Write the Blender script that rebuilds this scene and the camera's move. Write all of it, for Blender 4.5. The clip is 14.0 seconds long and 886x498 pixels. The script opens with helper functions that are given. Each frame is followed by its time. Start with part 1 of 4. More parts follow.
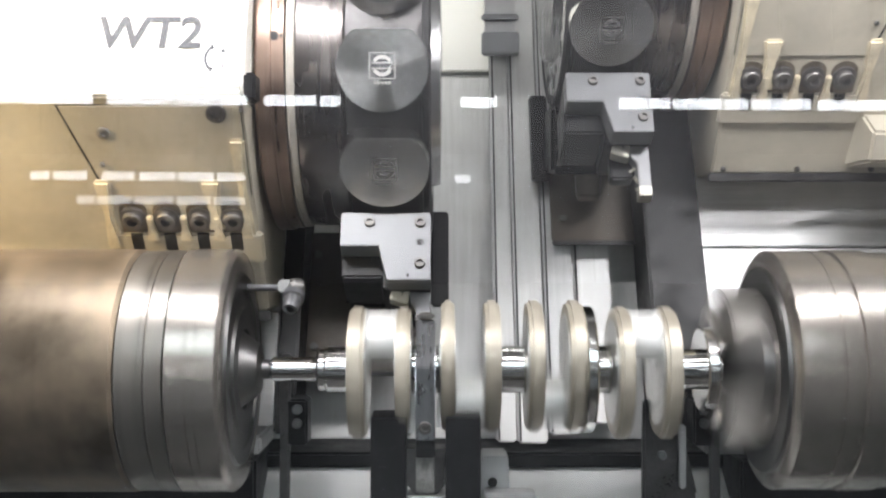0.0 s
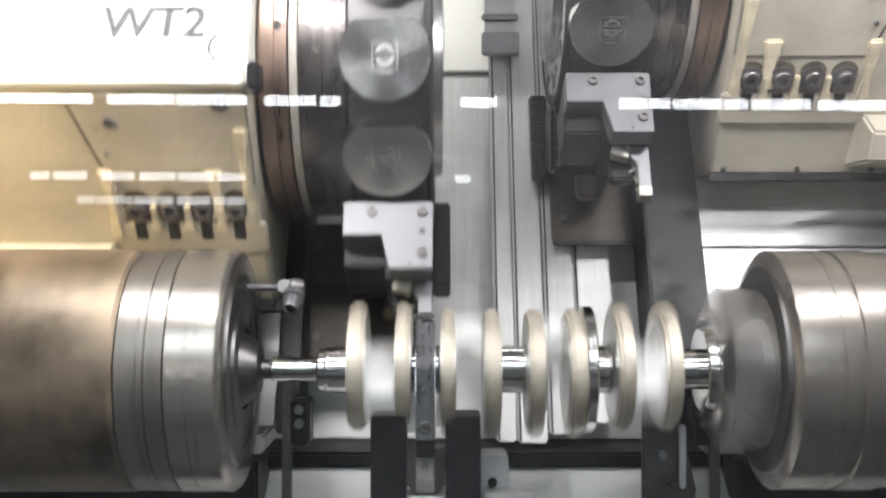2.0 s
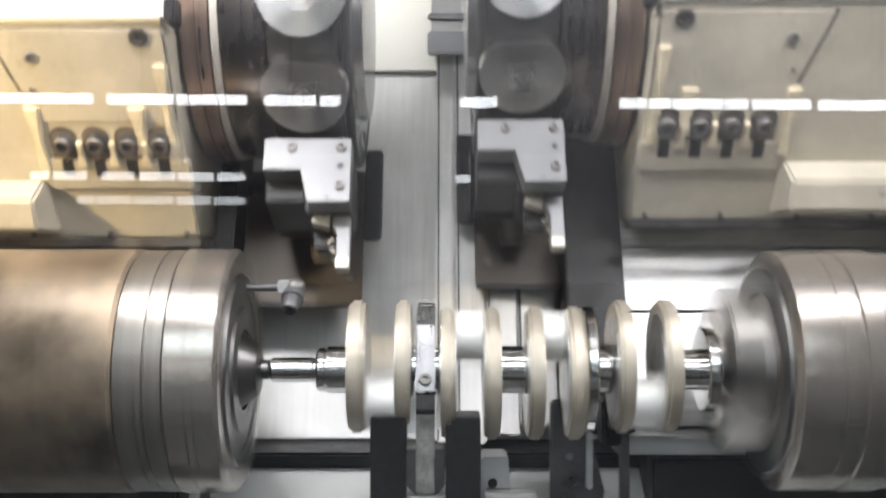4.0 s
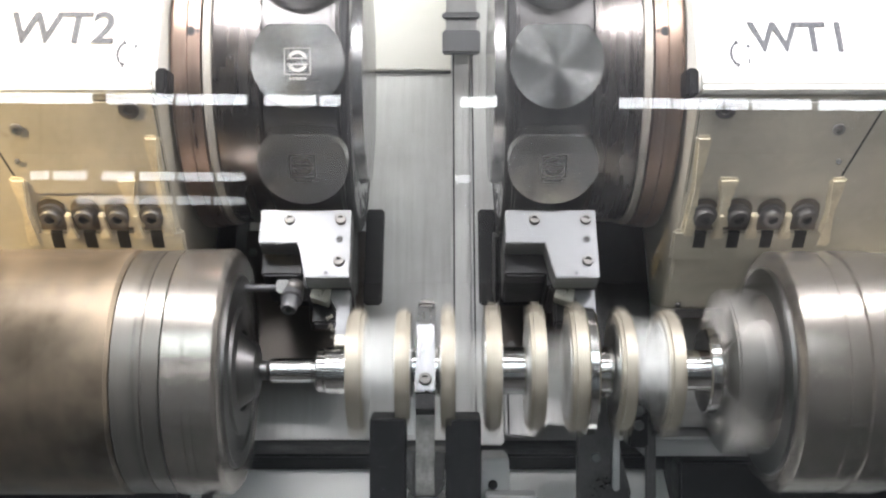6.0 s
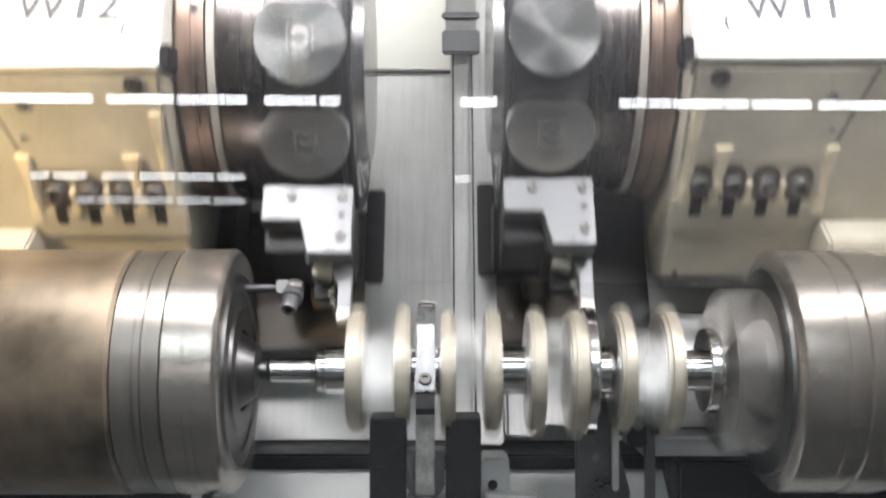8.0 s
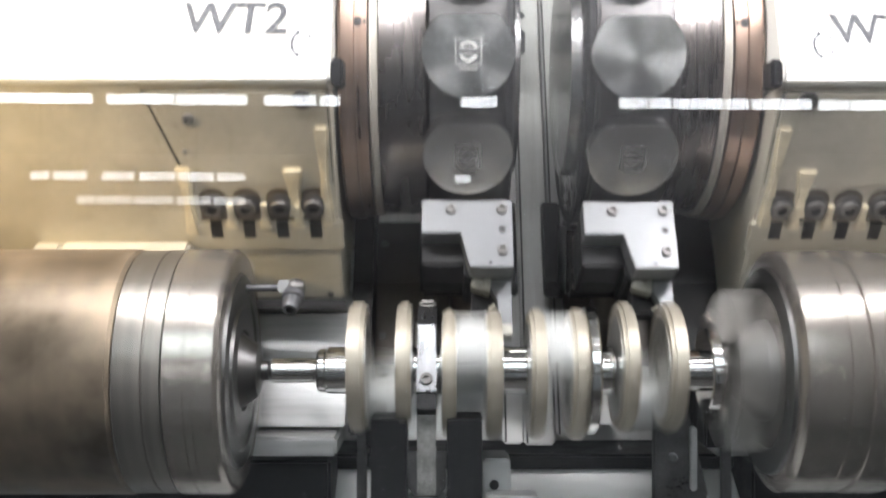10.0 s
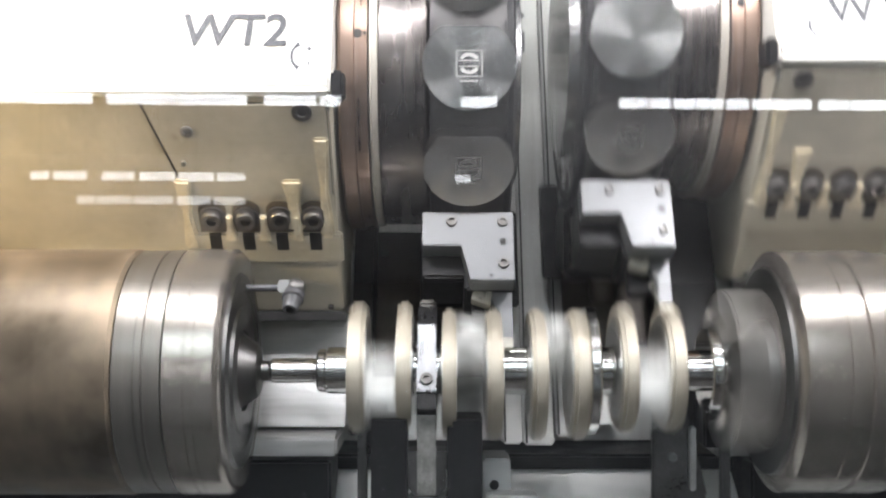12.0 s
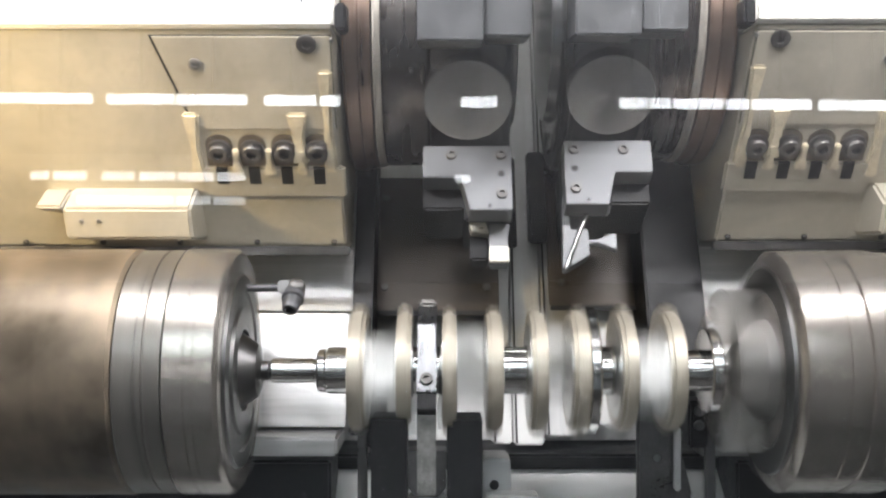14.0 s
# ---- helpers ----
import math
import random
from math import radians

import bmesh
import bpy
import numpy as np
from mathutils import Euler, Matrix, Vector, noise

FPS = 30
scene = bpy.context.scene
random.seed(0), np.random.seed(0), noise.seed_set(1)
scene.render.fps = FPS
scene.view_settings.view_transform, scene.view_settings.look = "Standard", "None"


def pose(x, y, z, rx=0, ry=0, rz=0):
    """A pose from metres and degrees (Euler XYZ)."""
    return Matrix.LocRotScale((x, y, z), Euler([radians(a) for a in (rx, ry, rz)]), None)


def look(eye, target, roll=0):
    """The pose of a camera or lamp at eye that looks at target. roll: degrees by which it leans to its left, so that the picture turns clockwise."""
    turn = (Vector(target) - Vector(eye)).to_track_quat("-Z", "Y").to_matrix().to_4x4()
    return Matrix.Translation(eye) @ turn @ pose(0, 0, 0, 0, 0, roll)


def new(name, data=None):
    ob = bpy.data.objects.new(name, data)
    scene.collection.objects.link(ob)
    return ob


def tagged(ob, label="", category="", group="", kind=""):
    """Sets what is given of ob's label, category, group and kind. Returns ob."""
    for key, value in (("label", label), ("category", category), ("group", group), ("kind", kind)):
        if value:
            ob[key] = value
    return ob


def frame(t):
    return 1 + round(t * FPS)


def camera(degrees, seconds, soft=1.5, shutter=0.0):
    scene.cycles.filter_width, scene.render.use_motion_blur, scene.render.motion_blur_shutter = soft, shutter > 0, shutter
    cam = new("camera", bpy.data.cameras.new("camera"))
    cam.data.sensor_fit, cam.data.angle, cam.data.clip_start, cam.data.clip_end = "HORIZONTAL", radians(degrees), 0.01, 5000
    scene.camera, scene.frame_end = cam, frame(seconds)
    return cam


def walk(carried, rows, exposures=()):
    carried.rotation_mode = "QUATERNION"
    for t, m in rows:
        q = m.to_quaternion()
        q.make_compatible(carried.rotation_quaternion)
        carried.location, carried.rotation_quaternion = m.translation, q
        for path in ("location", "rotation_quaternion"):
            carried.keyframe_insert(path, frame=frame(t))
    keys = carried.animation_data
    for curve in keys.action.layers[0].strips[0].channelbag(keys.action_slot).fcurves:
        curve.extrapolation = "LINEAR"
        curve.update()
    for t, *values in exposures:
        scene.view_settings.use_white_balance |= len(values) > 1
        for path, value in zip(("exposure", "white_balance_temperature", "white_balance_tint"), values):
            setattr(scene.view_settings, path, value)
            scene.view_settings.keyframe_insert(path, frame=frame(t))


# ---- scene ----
EYE_Z = 0.1484
cam = camera(44.8, 14.0, soft=2.2, shutter=1.0)
walk(cam, [(0.0, pose(0, -1.330, EYE_Z, 90)), (3.2, pose(0, -1.330, EYE_Z, 90)), (5.3, pose(0, -1.316, EYE_Z, 90)),
           (8.2, pose(0, -1.316, EYE_Z, 90)), (10.3, pose(-0.0016, -1.316, EYE_Z, 90)), (14.0, pose(-0.0016, -1.316, EYE_Z, 90))],
     exposures=[(0.0, 0.0), (14.0, 0.0)])

# ---- light ----
world = bpy.data.worlds.new("world")
scene.world = world
world.use_nodes = True
world.node_tree.nodes["Background"].inputs[0].default_value = (0.5, 0.55, 0.6, 1)
world.node_tree.nodes["Background"].inputs[1].default_value = 8.0


def area_lamp(name, m, sx, sy, watts, color):
    d = bpy.data.lights.new(name, "AREA")
    d.shape, d.size, d.size_y, d.energy, d.color = "RECTANGLE", sx, sy, watts, color
    ob = new(name, d)
    ob.matrix_world = m
    return ob


LAMP_LEFT = ((-0.43, -0.46, 0.79), (-0.12, 0.05, 0.12))
LAMP_RIGHT = ((0.58, -0.46, 0.79), (0.22, 0.05, 0.12))
for spot, watts in ((LAMP_LEFT, 12.0), (LAMP_RIGHT, 10.5)):
    area_lamp("front_tube_light", look(*spot), 0.55, 0.05, watts, (1.0, 0.965, 0.995))
LAMP_MIDDLE = ((0.05, -0.48, 0.82), (0.05, 0.10, 0.10))
area_lamp("middle_tube_light", look(*LAMP_MIDDLE), 0.36, 0.05, 1.3, (1.0, 0.965, 0.995))
# added fill light, out of view, to brighten the upper wall panel
LAMP_REAR_FILL = ((0.05, 0.36, 0.93), (0.05, 0.60, 0.62))
area_lamp("rear_fill_light", look(*LAMP_REAR_FILL), 1.0, 0.05, 3.5, (1.0, 0.98, 0.97))
LAMP_WARM = ((-0.98, -0.46, 0.45), (-0.56, 0.05, 0.34))
warm = bpy.data.lights.new("warm_work_light", "SPOT")
warm.energy, warm.color, warm.spot_size, warm.spot_blend, warm.shadow_soft_size = 62, (1.0, 0.74, 0.38), radians(62), 0.8, 0.04
new("warm_work_light", warm).matrix_world = look(*LAMP_WARM)


# ---- materials ----
def material(name, base, rough=0.5, metal=0.0, var=0.15, scale=18.0, stain=0.2, bump=0.02, brush=None, fine=260.0, tint=None, rvar=0.13):
    """Procedural surface: base colour with large stains and fine grain; brush gives a stretched grain along the other axes."""
    m = bpy.data.materials.new(name)
    m.use_nodes = True
    nt = m.node_tree
    b = nt.nodes["Principled BSDF"]
    b.inputs["Metallic"].default_value = metal
    co = nt.nodes.new("ShaderNodeTexCoord")
    mp = nt.nodes.new("ShaderNodeMapping")
    nt.links.new(co.outputs["Object"], mp.inputs[0])
    n1 = nt.nodes.new("ShaderNodeTexNoise")
    n1.inputs["Scale"].default_value, n1.inputs["Detail"].default_value = scale, 5
    nt.links.new(co.outputs["Object"], n1.inputs["Vector"])
    n2 = nt.nodes.new("ShaderNodeTexNoise")
    n2.inputs["Scale"].default_value, n2.inputs["Detail"].default_value = fine, 3
    if brush:
        mp.inputs["Scale"].default_value = brush
    nt.links.new(mp.outputs[0], n2.inputs["Vector"])
    r = nt.nodes.new("ShaderNodeValToRGB")
    dark = [c * (1 - stain) for c in base]
    if tint:
        dark = tint
    r.color_ramp.elements[0].position, r.color_ramp.elements[1].position = 0.33, 0.66
    r.color_ramp.elements[0].color = (*dark, 1)
    r.color_ramp.elements[1].color = (*base, 1)
    nt.links.new(n1.outputs["Fac"], r.inputs[0])
    mx = nt.nodes.new("ShaderNodeMix")
    mx.data_type, mx.blend_type = "RGBA", "OVERLAY"
    mx.inputs[0].default_value = var
    nt.links.new(r.outputs[0], mx.inputs[6])
    nt.links.new(n2.outputs["Fac"], mx.inputs[7])
    nt.links.new(mx.outputs[2], b.inputs["Base Color"])
    mr = nt.nodes.new("ShaderNodeMapRange")
    mr.inputs["To Min"].default_value, mr.inputs["To Max"].default_value = max(0.03, rough - rvar), min(1, rough + rvar)
    mr.inputs["From Min"].default_value, mr.inputs["From Max"].default_value = 0.3, 0.7
    add = nt.nodes.new("ShaderNodeMath")
    add.operation = "MULTIPLY_ADD"
    add.inputs[1].default_value, add.inputs[2].default_value = 0.5, 0.0
    nt.links.new(n1.outputs["Fac"], add.inputs[0])
    half = nt.nodes.new("ShaderNodeMath")
    half.operation = "MULTIPLY_ADD"
    half.inputs[1].default_value = 0.5
    nt.links.new(n2.outputs["Fac"], half.inputs[0])
    nt.links.new(add.outputs[0], half.inputs[2])
    nt.links.new(half.outputs[0], mr.inputs["Value"])
    nt.links.new(mr.outputs[0], b.inputs["Roughness"])
    if bump:
        bp = nt.nodes.new("ShaderNodeBump")
        bp.inputs["Strength"].default_value, bp.inputs["Distance"].default_value = bump * 10, 0.0006
        nt.links.new(n2.outputs["Fac"], bp.inputs["Height"])
        nt.links.new(bp.outputs[0], b.inputs["Normal"])
    return m


def glowing(name, color, strength):
    m = bpy.data.materials.new(name)
    m.use_nodes = True
    b = m.node_tree.nodes["Principled BSDF"]
    b.inputs["Base Color"].default_value = (0.8, 0.8, 0.8, 1)
    b.inputs["Emission Color"].default_value = (*color, 1)
    b.inputs["Emission Strength"].default_value = strength
    return m


M_CHUCK = material("turned_steel", (0.42, 0.385, 0.345), 0.25, 0.82, 0.03, 6, 0.16, 0.0, (60, 3, 3), 1.0, rvar=0.01)
M_CHUCK_DARK = material("oily_chuck_face", (0.20, 0.195, 0.19), 0.38, 1.0, 0.3, 14, 0.4, 0.03)
# casing: cloudy reflections are painted in as blotches of darker brown
M_CASING = material("cloudy_brown_casing", (0.30, 0.235, 0.168), 0.46, 0.65, 0.5, 13, 0.6, 0.003, (30, 4, 4), 1.0, rvar=0.2)
M_ADAPTER = material("grey_adapter_steel", (0.27, 0.247, 0.22), 0.36, 0.8, 0.3, 8, 0.3, 0.004, (90, 3, 3), 1.0)
M_JAW = material("oily_jaw_steel", (0.32, 0.305, 0.285), 0.5, 0.85, 0.3, 14, 0.3, 0.01)
M_JOURNAL = material("ground_steel", (0.75, 0.74, 0.72), 0.16, 1.0, 0.2, 30, 0.1, 0.005, (400, 6, 6), 1.0)
M_WEB = material("cast_web_steel", (0.47, 0.425, 0.345), 0.42, 0.5, 0.4, 26, 0.22, 0.05)
M_WEB_CUT = material("milled_web_steel", (0.62, 0.61, 0.58), 0.30, 0.95, 0.3, 30, 0.15, 0.02, (40, 300, 300), 1.0)
M_PIN = material("milled_pin_steel", (0.78, 0.78, 0.75), 0.40, 0.3, 0.3, 40, 0.12, 0.02, (420, 20, 20), 1.0)
M_BLACK = material("black_oxide_steel", (0.0085, 0.0086, 0.0092), 0.42, 0.0, 0.25, 30, 0.35, 0.02)
M_BLACK.node_tree.nodes["Principled BSDF"].inputs["Specular IOR Level"].default_value = 0.22
M_GUN = material("dark_tool_steel", (0.12, 0.116, 0.115), 0.36, 0.85, 0.3, 24, 0.35, 0.02)
M_COVER = material("turned_cover_steel", (0.66, 0.655, 0.65), 0.21, 1.0, 0.12, 30, 0.08, 0.0, rvar=0.03)
_n = M_COVER.node_tree
_t = _n.nodes.new("ShaderNodeTangent")
_t.direction_type, _t.axis = "RADIAL", "Z"
_n.nodes["Principled BSDF"].inputs["Anisotropic"].default_value = 0.9
_n.links.new(_t.outputs[0], _n.nodes["Principled BSDF"].inputs["Tangent"])
M_PLATE = material("ground_holder_steel", (0.165, 0.168, 0.172), 0.42, 0.7, 0.25, 34, 0.12, 0.01)
M_BRONZE = material("brown_bronze_ring", (0.37, 0.265, 0.21), 0.36, 0.9, 0.3, 20, 0.3, 0.02, (200, 6, 6), 1.0)
M_DRUM = material("turned_drum_steel", (0.21, 0.19, 0.18), 0.27, 1.0, 0.03, 16, 0.05, 0.0, (120, 5, 5), 1.0, rvar=0.03)
M_LEVER = material("ground_lever_steel", (0.27, 0.274, 0.285), 0.28, 0.95, 0.2, 30, 0.08, 0.0, (200, 30, 30), 1.0, rvar=0.04)
M_END = material("polished_end_plate_steel", (0.52, 0.52, 0.52), 0.25, 0.95, 0.08, 9, 0.12, 0.0, rvar=0.04)
M_SEAL = material("pale_seal_ring", (0.50, 0.46, 0.40), 0.42, 0.3, 0.2, 30, 0.2, 0.01)
M_GREY = material("grey_nozzle_plastic", (0.11, 0.11, 0.115), 0.42, 0.2, 0.2, 60, 0.3, 0.02)
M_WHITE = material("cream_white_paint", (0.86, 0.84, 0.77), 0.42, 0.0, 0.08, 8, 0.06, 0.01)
# lower casing: the hood's cream with the downward face's shade mixed in
M_TAN = material("oily_cream_shade", (0.50, 0.46, 0.37), 0.40, 0.0, 0.12, 11, 0.24, 0.015, None, 120)
M_CAST = material("cream_cast_clamp", (0.72, 0.64, 0.47), 0.45, 0.1, 0.25, 40, 0.3, 0.04)
M_SHEET = material("stainless_way_cover", (0.56, 0.56, 0.55), 0.44, 0.6, 0.3, 8, 0.32, 0.01, (6, 160, 160), 1.0)
M_BED = material("oily_bed_steel", (0.70, 0.70, 0.68), 0.48, 0.2, 0.25, 6, 0.30, 0.01, (160, 6, 6), 1.0)
M_RIB = material("grey_cover_steel", (0.53, 0.53, 0.52), 0.50, 0.3, 0.25, 9, 0.3, 0.01, (160, 6, 6), 1.0)
M_SHEET_DULL = material("dull_steel_cover", (0.50, 0.50, 0.49), 0.46, 0.7, 0.25, 9, 0.3, 0.02)
M_BROWN = material("oily_brown_slide", (0.095, 0.078, 0.062), 0.45, 0.3, 0.3, 9, 0.4, 0.02)
M_WORN = material("worn_cast_steel", (0.32, 0.315, 0.30), 0.45, 0.7, 0.4, 60, 0.4, 0.06)
M_APRON = material("stained_pale_apron", (0.86, 0.86, 0.84), 0.5, 0.0, 0.2, 9, 0.14, 0.02)
M_WALL = material("grey_enclosure_paint", (0.12, 0.12, 0.116), 0.5, 0.0, 0.1, 5, 0.12, 0.01)
M_TRAY = material("dark_oily_tray", (0.045, 0.043, 0.04), 0.5, 0.2, 0.2, 6, 0.4, 0.02)
M_POCKET_SHADE = material("brown_pocket_shade", (0.14, 0.115, 0.085), 0.45, 0.1, 0.3, 30, 0.5, 0.02)
M_RUBBER = material("black_wiper_rubber", (0.02, 0.02, 0.021), 0.6, 0.0, 0.2, 20, 0.3, 0.02)
M_INK = material("dark_grey_print", (0.045, 0.047, 0.054), 0.6, 0, 0.1)
M_ETCH = material("etched_mark", (0.60, 0.59, 0.57), 0.55, 0.75, 0.1)
# same etching in darker grey: shade of the downward tilted cover
M_ETCH_DIM = material("shaded_etched_mark", (0.40, 0.395, 0.385), 0.38, 0.95, 0.1)
M_STICKER = material("white_sticker", (0.82, 0.82, 0.80), 0.35, 0, 0.05, 10, 0.05, 0)
M_HOLE = material("hole_black", (0.012, 0.012, 0.012), 0.6, 0, 0.1)
M_SCREW = material("blued_screw_steel", (0.17, 0.163, 0.155), 0.46, 0.85, 0.25, 60, 0.3, 0.02)
M_INSERT = material("carbide_insert", (0.42, 0.405, 0.35), 0.34, 0.7, 0.05, 80, 0.08, 0.0)
M_CONCRETE = material("hall_floor_concrete", (0.025, 0.025, 0.026), 0.8, 0, 0.2, 2, 0.25, 0.02)
M_HALL = material("hall_wall_paint", (0.60, 0.61, 0.64), 0.7, 0, 0.1, 1.5, 0.2, 0.01)
M_TUBES = [glowing("lit_diffuser", (0.93, 0.96, 1.0), e) for e in (15, 8, 5)]
M_TUBE_IN = glowing("lit_machine_tube", (0.93, 0.97, 1.0), 6)
M_GLASS = bpy.data.materials.new("window_glass")
M_GLASS.use_nodes = True
_b = M_GLASS.node_tree.nodes["Principled BSDF"]
_b.inputs["Base Color"].default_value = (0.98, 1, 1, 1)
_b.inputs["Roughness"].default_value, _b.inputs["IOR"].default_value = 0.0, 1.46
_b.inputs["Transmission Weight"].default_value = 1.0
# haze painted into the pane as a thin translucent veil, strong above and faint below
_n = M_GLASS.node_tree
_veil = _n.nodes.new("ShaderNodeBsdfTranslucent")
_veil.inputs["Color"].default_value = (0.92, 0.94, 1.0, 1)
_co = _n.nodes.new("ShaderNodeTexCoord")
_mp = _n.nodes.new("ShaderNodeMapping")
_mp.inputs["Scale"].default_value = (2.2, 1.0, 0.9)
_ns = _n.nodes.new("ShaderNodeTexNoise")
_ns.inputs["Scale"].default_value, _ns.inputs["Detail"].default_value = 3.0, 3
_rm = _n.nodes.new("ShaderNodeMapRange")
_rm.inputs["From Min"].default_value, _rm.inputs["From Max"].default_value = 0.35, 0.65
_rm.inputs["To Min"].default_value, _rm.inputs["To Max"].default_value = 0.006, 0.022
_sep = _n.nodes.new("ShaderNodeSeparateXYZ")
_up = _n.nodes.new("ShaderNodeMapRange")
_up.interpolation_type = "SMOOTHSTEP"
_up.inputs["From Min"].default_value, _up.inputs["From Max"].default_value = 0.11, 0.22
_up.inputs["To Min"].default_value, _up.inputs["To Max"].default_value = 0.10, 1.0
_mul = _n.nodes.new("ShaderNodeMath")
_mul.operation = "MULTIPLY"
_mix = _n.nodes.new("ShaderNodeMixShader")
_n.links.new(_co.outputs["Object"], _mp.inputs[0])
_n.links.new(_mp.outputs[0], _ns.inputs["Vector"])
_n.links.new(_ns.outputs["Fac"], _rm.inputs["Value"])
_n.links.new(_co.outputs["Object"], _sep.inputs[0])
_n.links.new(_sep.outputs["Z"], _up.inputs["Value"])
_n.links.new(_rm.outputs[0], _mul.inputs[0])
_n.links.new(_up.outputs[0], _mul.inputs[1])
_n.links.new(_mul.outputs[0], _mix.inputs[0])
_n.links.new(_b.outputs[0], _mix.inputs[1])
_n.links.new(_veil.outputs[0], _mix.inputs[2])
_n.links.new(_mix.outputs[0], _n.nodes["Material Output"].inputs["Surface"])


# ---- mesh helpers ----
def part(name, bm, mat, parent=None, label="", smooth=0.6):
    me = bpy.data.meshes.new(name)
    bmesh.ops.recalc_face_normals(bm, faces=bm.faces)
    for f in bm.faces:
        f.smooth = True
    for e in bm.edges:
        e.smooth = len(e.link_faces) == 2 and e.calc_face_angle(0) < smooth
    bm.to_mesh(me)
    bm.free()
    me.materials.append(mat)
    ob = new(name, me)
    if parent:
        ob.parent = parent
    if label:
        ob["label"] = label
    return ob


def thing(name, m, label, category, group="", kind=""):
    ob = new(name)
    ob.empty_display_size = 0.05
    ob.matrix_world = m
    return tagged(ob, label, category, group, kind)


def box(x0, x1, y0, y1, z0, z1, bevel=0.002, bm=None):
    own = bmesh.new()
    bmesh.ops.create_cube(own, size=1, matrix=Matrix.LocRotScale(((x0 + x1) / 2, (y0 + y1) / 2, (z0 + z1) / 2), None, (abs(x1 - x0), abs(y1 - y0), abs(z1 - z0))))
    if bevel:
        bmesh.ops.bevel(own, geom=own.edges[:], offset=bevel, segments=2, affect="EDGES", clamp_overlap=True)
    return join(bm, own)


def join(bm, own, m=None):
    if m is not None:
        own.transform(m)
    if bm is None:
        return own
    tmp = bpy.data.meshes.new("tmp")
    own.to_mesh(tmp)
    own.free()
    bm.from_mesh(tmp)
    bpy.data.meshes.remove(tmp)
    return bm


def lathe(profile, n=72, bm=None):
    """Turns a profile of (x, radius) about the x axis; ends are closed."""
    own = bmesh.new()
    rings = []
    for x, r in profile:
        if r < 1e-6:
            rings.append([own.verts.new((x, 0, 0))])
        else:
            rings.append([own.verts.new((x, r * math.cos(2 * math.pi * k / n), r * math.sin(2 * math.pi * k / n))) for k in range(n)])
    for a, b in zip(rings, rings[1:]):
        for k in range(n):
            j = (k + 1) % n
            if len(a) == 1 and len(b) == 1:
                continue
            if len(a) == 1:
                own.faces.new((a[0], b[k], b[j]))
            elif len(b) == 1:
                own.faces.new((a[k], b[0], a[j]))
            else:
                own.faces.new((a[k], b[k], b[j], a[j]))
    for r in (rings[0], rings[-1]):
        if len(r) > 1:
            own.faces.new(r)
    return join(bm, own)


def prism(poly, x0, x1, bevel=0.0015, bm=None, axis="x"):
    """Extrudes a polygon: axis x takes (y, z) points, axis y takes (x, z) points."""
    own = bmesh.new()
    if axis == "x":
        a = [own.verts.new((x0, p, q)) for p, q in poly]
        d = Vector((x1 - x0, 0, 0))
    else:
        a = [own.verts.new((p, x0, q)) for p, q in poly]
        d = Vector((0, x1 - x0, 0))
    f = own.faces.new(a)
    r = bmesh.ops.extrude_face_region(own, geom=[f])
    bmesh.ops.translate(own, verts=[v for v in r["geom"] if isinstance(v, bmesh.types.BMVert)], vec=d)
    bmesh.ops.recalc_face_normals(own, faces=own.faces)
    if bevel:
        bmesh.ops.bevel(own, geom=own.edges[:], offset=bevel, segments=2, affect="EDGES", clamp_overlap=True)
    return join(bm, own)


LAY = Matrix(((1, 0, 0, 0), (0, 0, 1, 0), (0, 1, 0, 0), (0, 0, 0, 1)))  # lays an (x, z) prism down on the xy plane


def aim(p, normal, up=(0, 0, 1)):
    """Pose at p whose z axis runs along the normal, and whose y axis is as near to up as can be."""
    n = Vector(normal).normalized()
    y = (Vector(up) - n * n.dot(Vector(up))).normalized()
    x = y.cross(n)
    return Matrix.Translation(p) @ Matrix((x, y, n)).transposed().to_4x4()


def disc(r, h, n=32, bevel=0.0, bm=None, m=None):
    """A short cylinder on its local xy plane, from z 0 to h."""
    b = bevel
    own = lathe([(0, r), (h - b, r), (h, r - b)] if b else [(0, r), (h, r)], n)
    own.transform(Matrix.Rotation(-math.pi / 2, 4, "Y"))
    return join(bm, own, m)


def screw(parent, m, r, mat=None, name="socket_screw"):
    """A socket head screw: a chamfered ring with a recessed hexagon."""
    bm = bmesh.new()
    prof = [(0.0, r), (r * 0.5, r), (r * 0.62, r * 0.88), (r * 0.62, r * 0.52), (r * 0.15, r * 0.50), (r * 0.15, 0)]
    own = lathe(prof, 24)
    own.transform(Matrix.Rotation(-math.pi / 2, 4, "Y"))
    bm = join(bm, own, m)
    return part(name, bm, mat or M_SCREW, parent)


def lettering(name, body, size, m, mat, parent, depth=0.0004, shear=0.0):
    cu = bpy.data.curves.new(name, "FONT")
    cu.body, cu.size, cu.extrude, cu.shear = body, size, depth, shear
    cu.resolution_u, cu.offset = 4, 0.0008
    tmp = new(name, cu)
    dg = bpy.context.evaluated_depsgraph_get()
    me = bpy.data.meshes.new_from_object(tmp.evaluated_get(dg))
    bpy.data.objects.remove(tmp)
    me.transform(m)
    me.materials.clear()
    me.materials.append(mat)
    ob = new(name, me)
    ob.parent = parent
    return ob


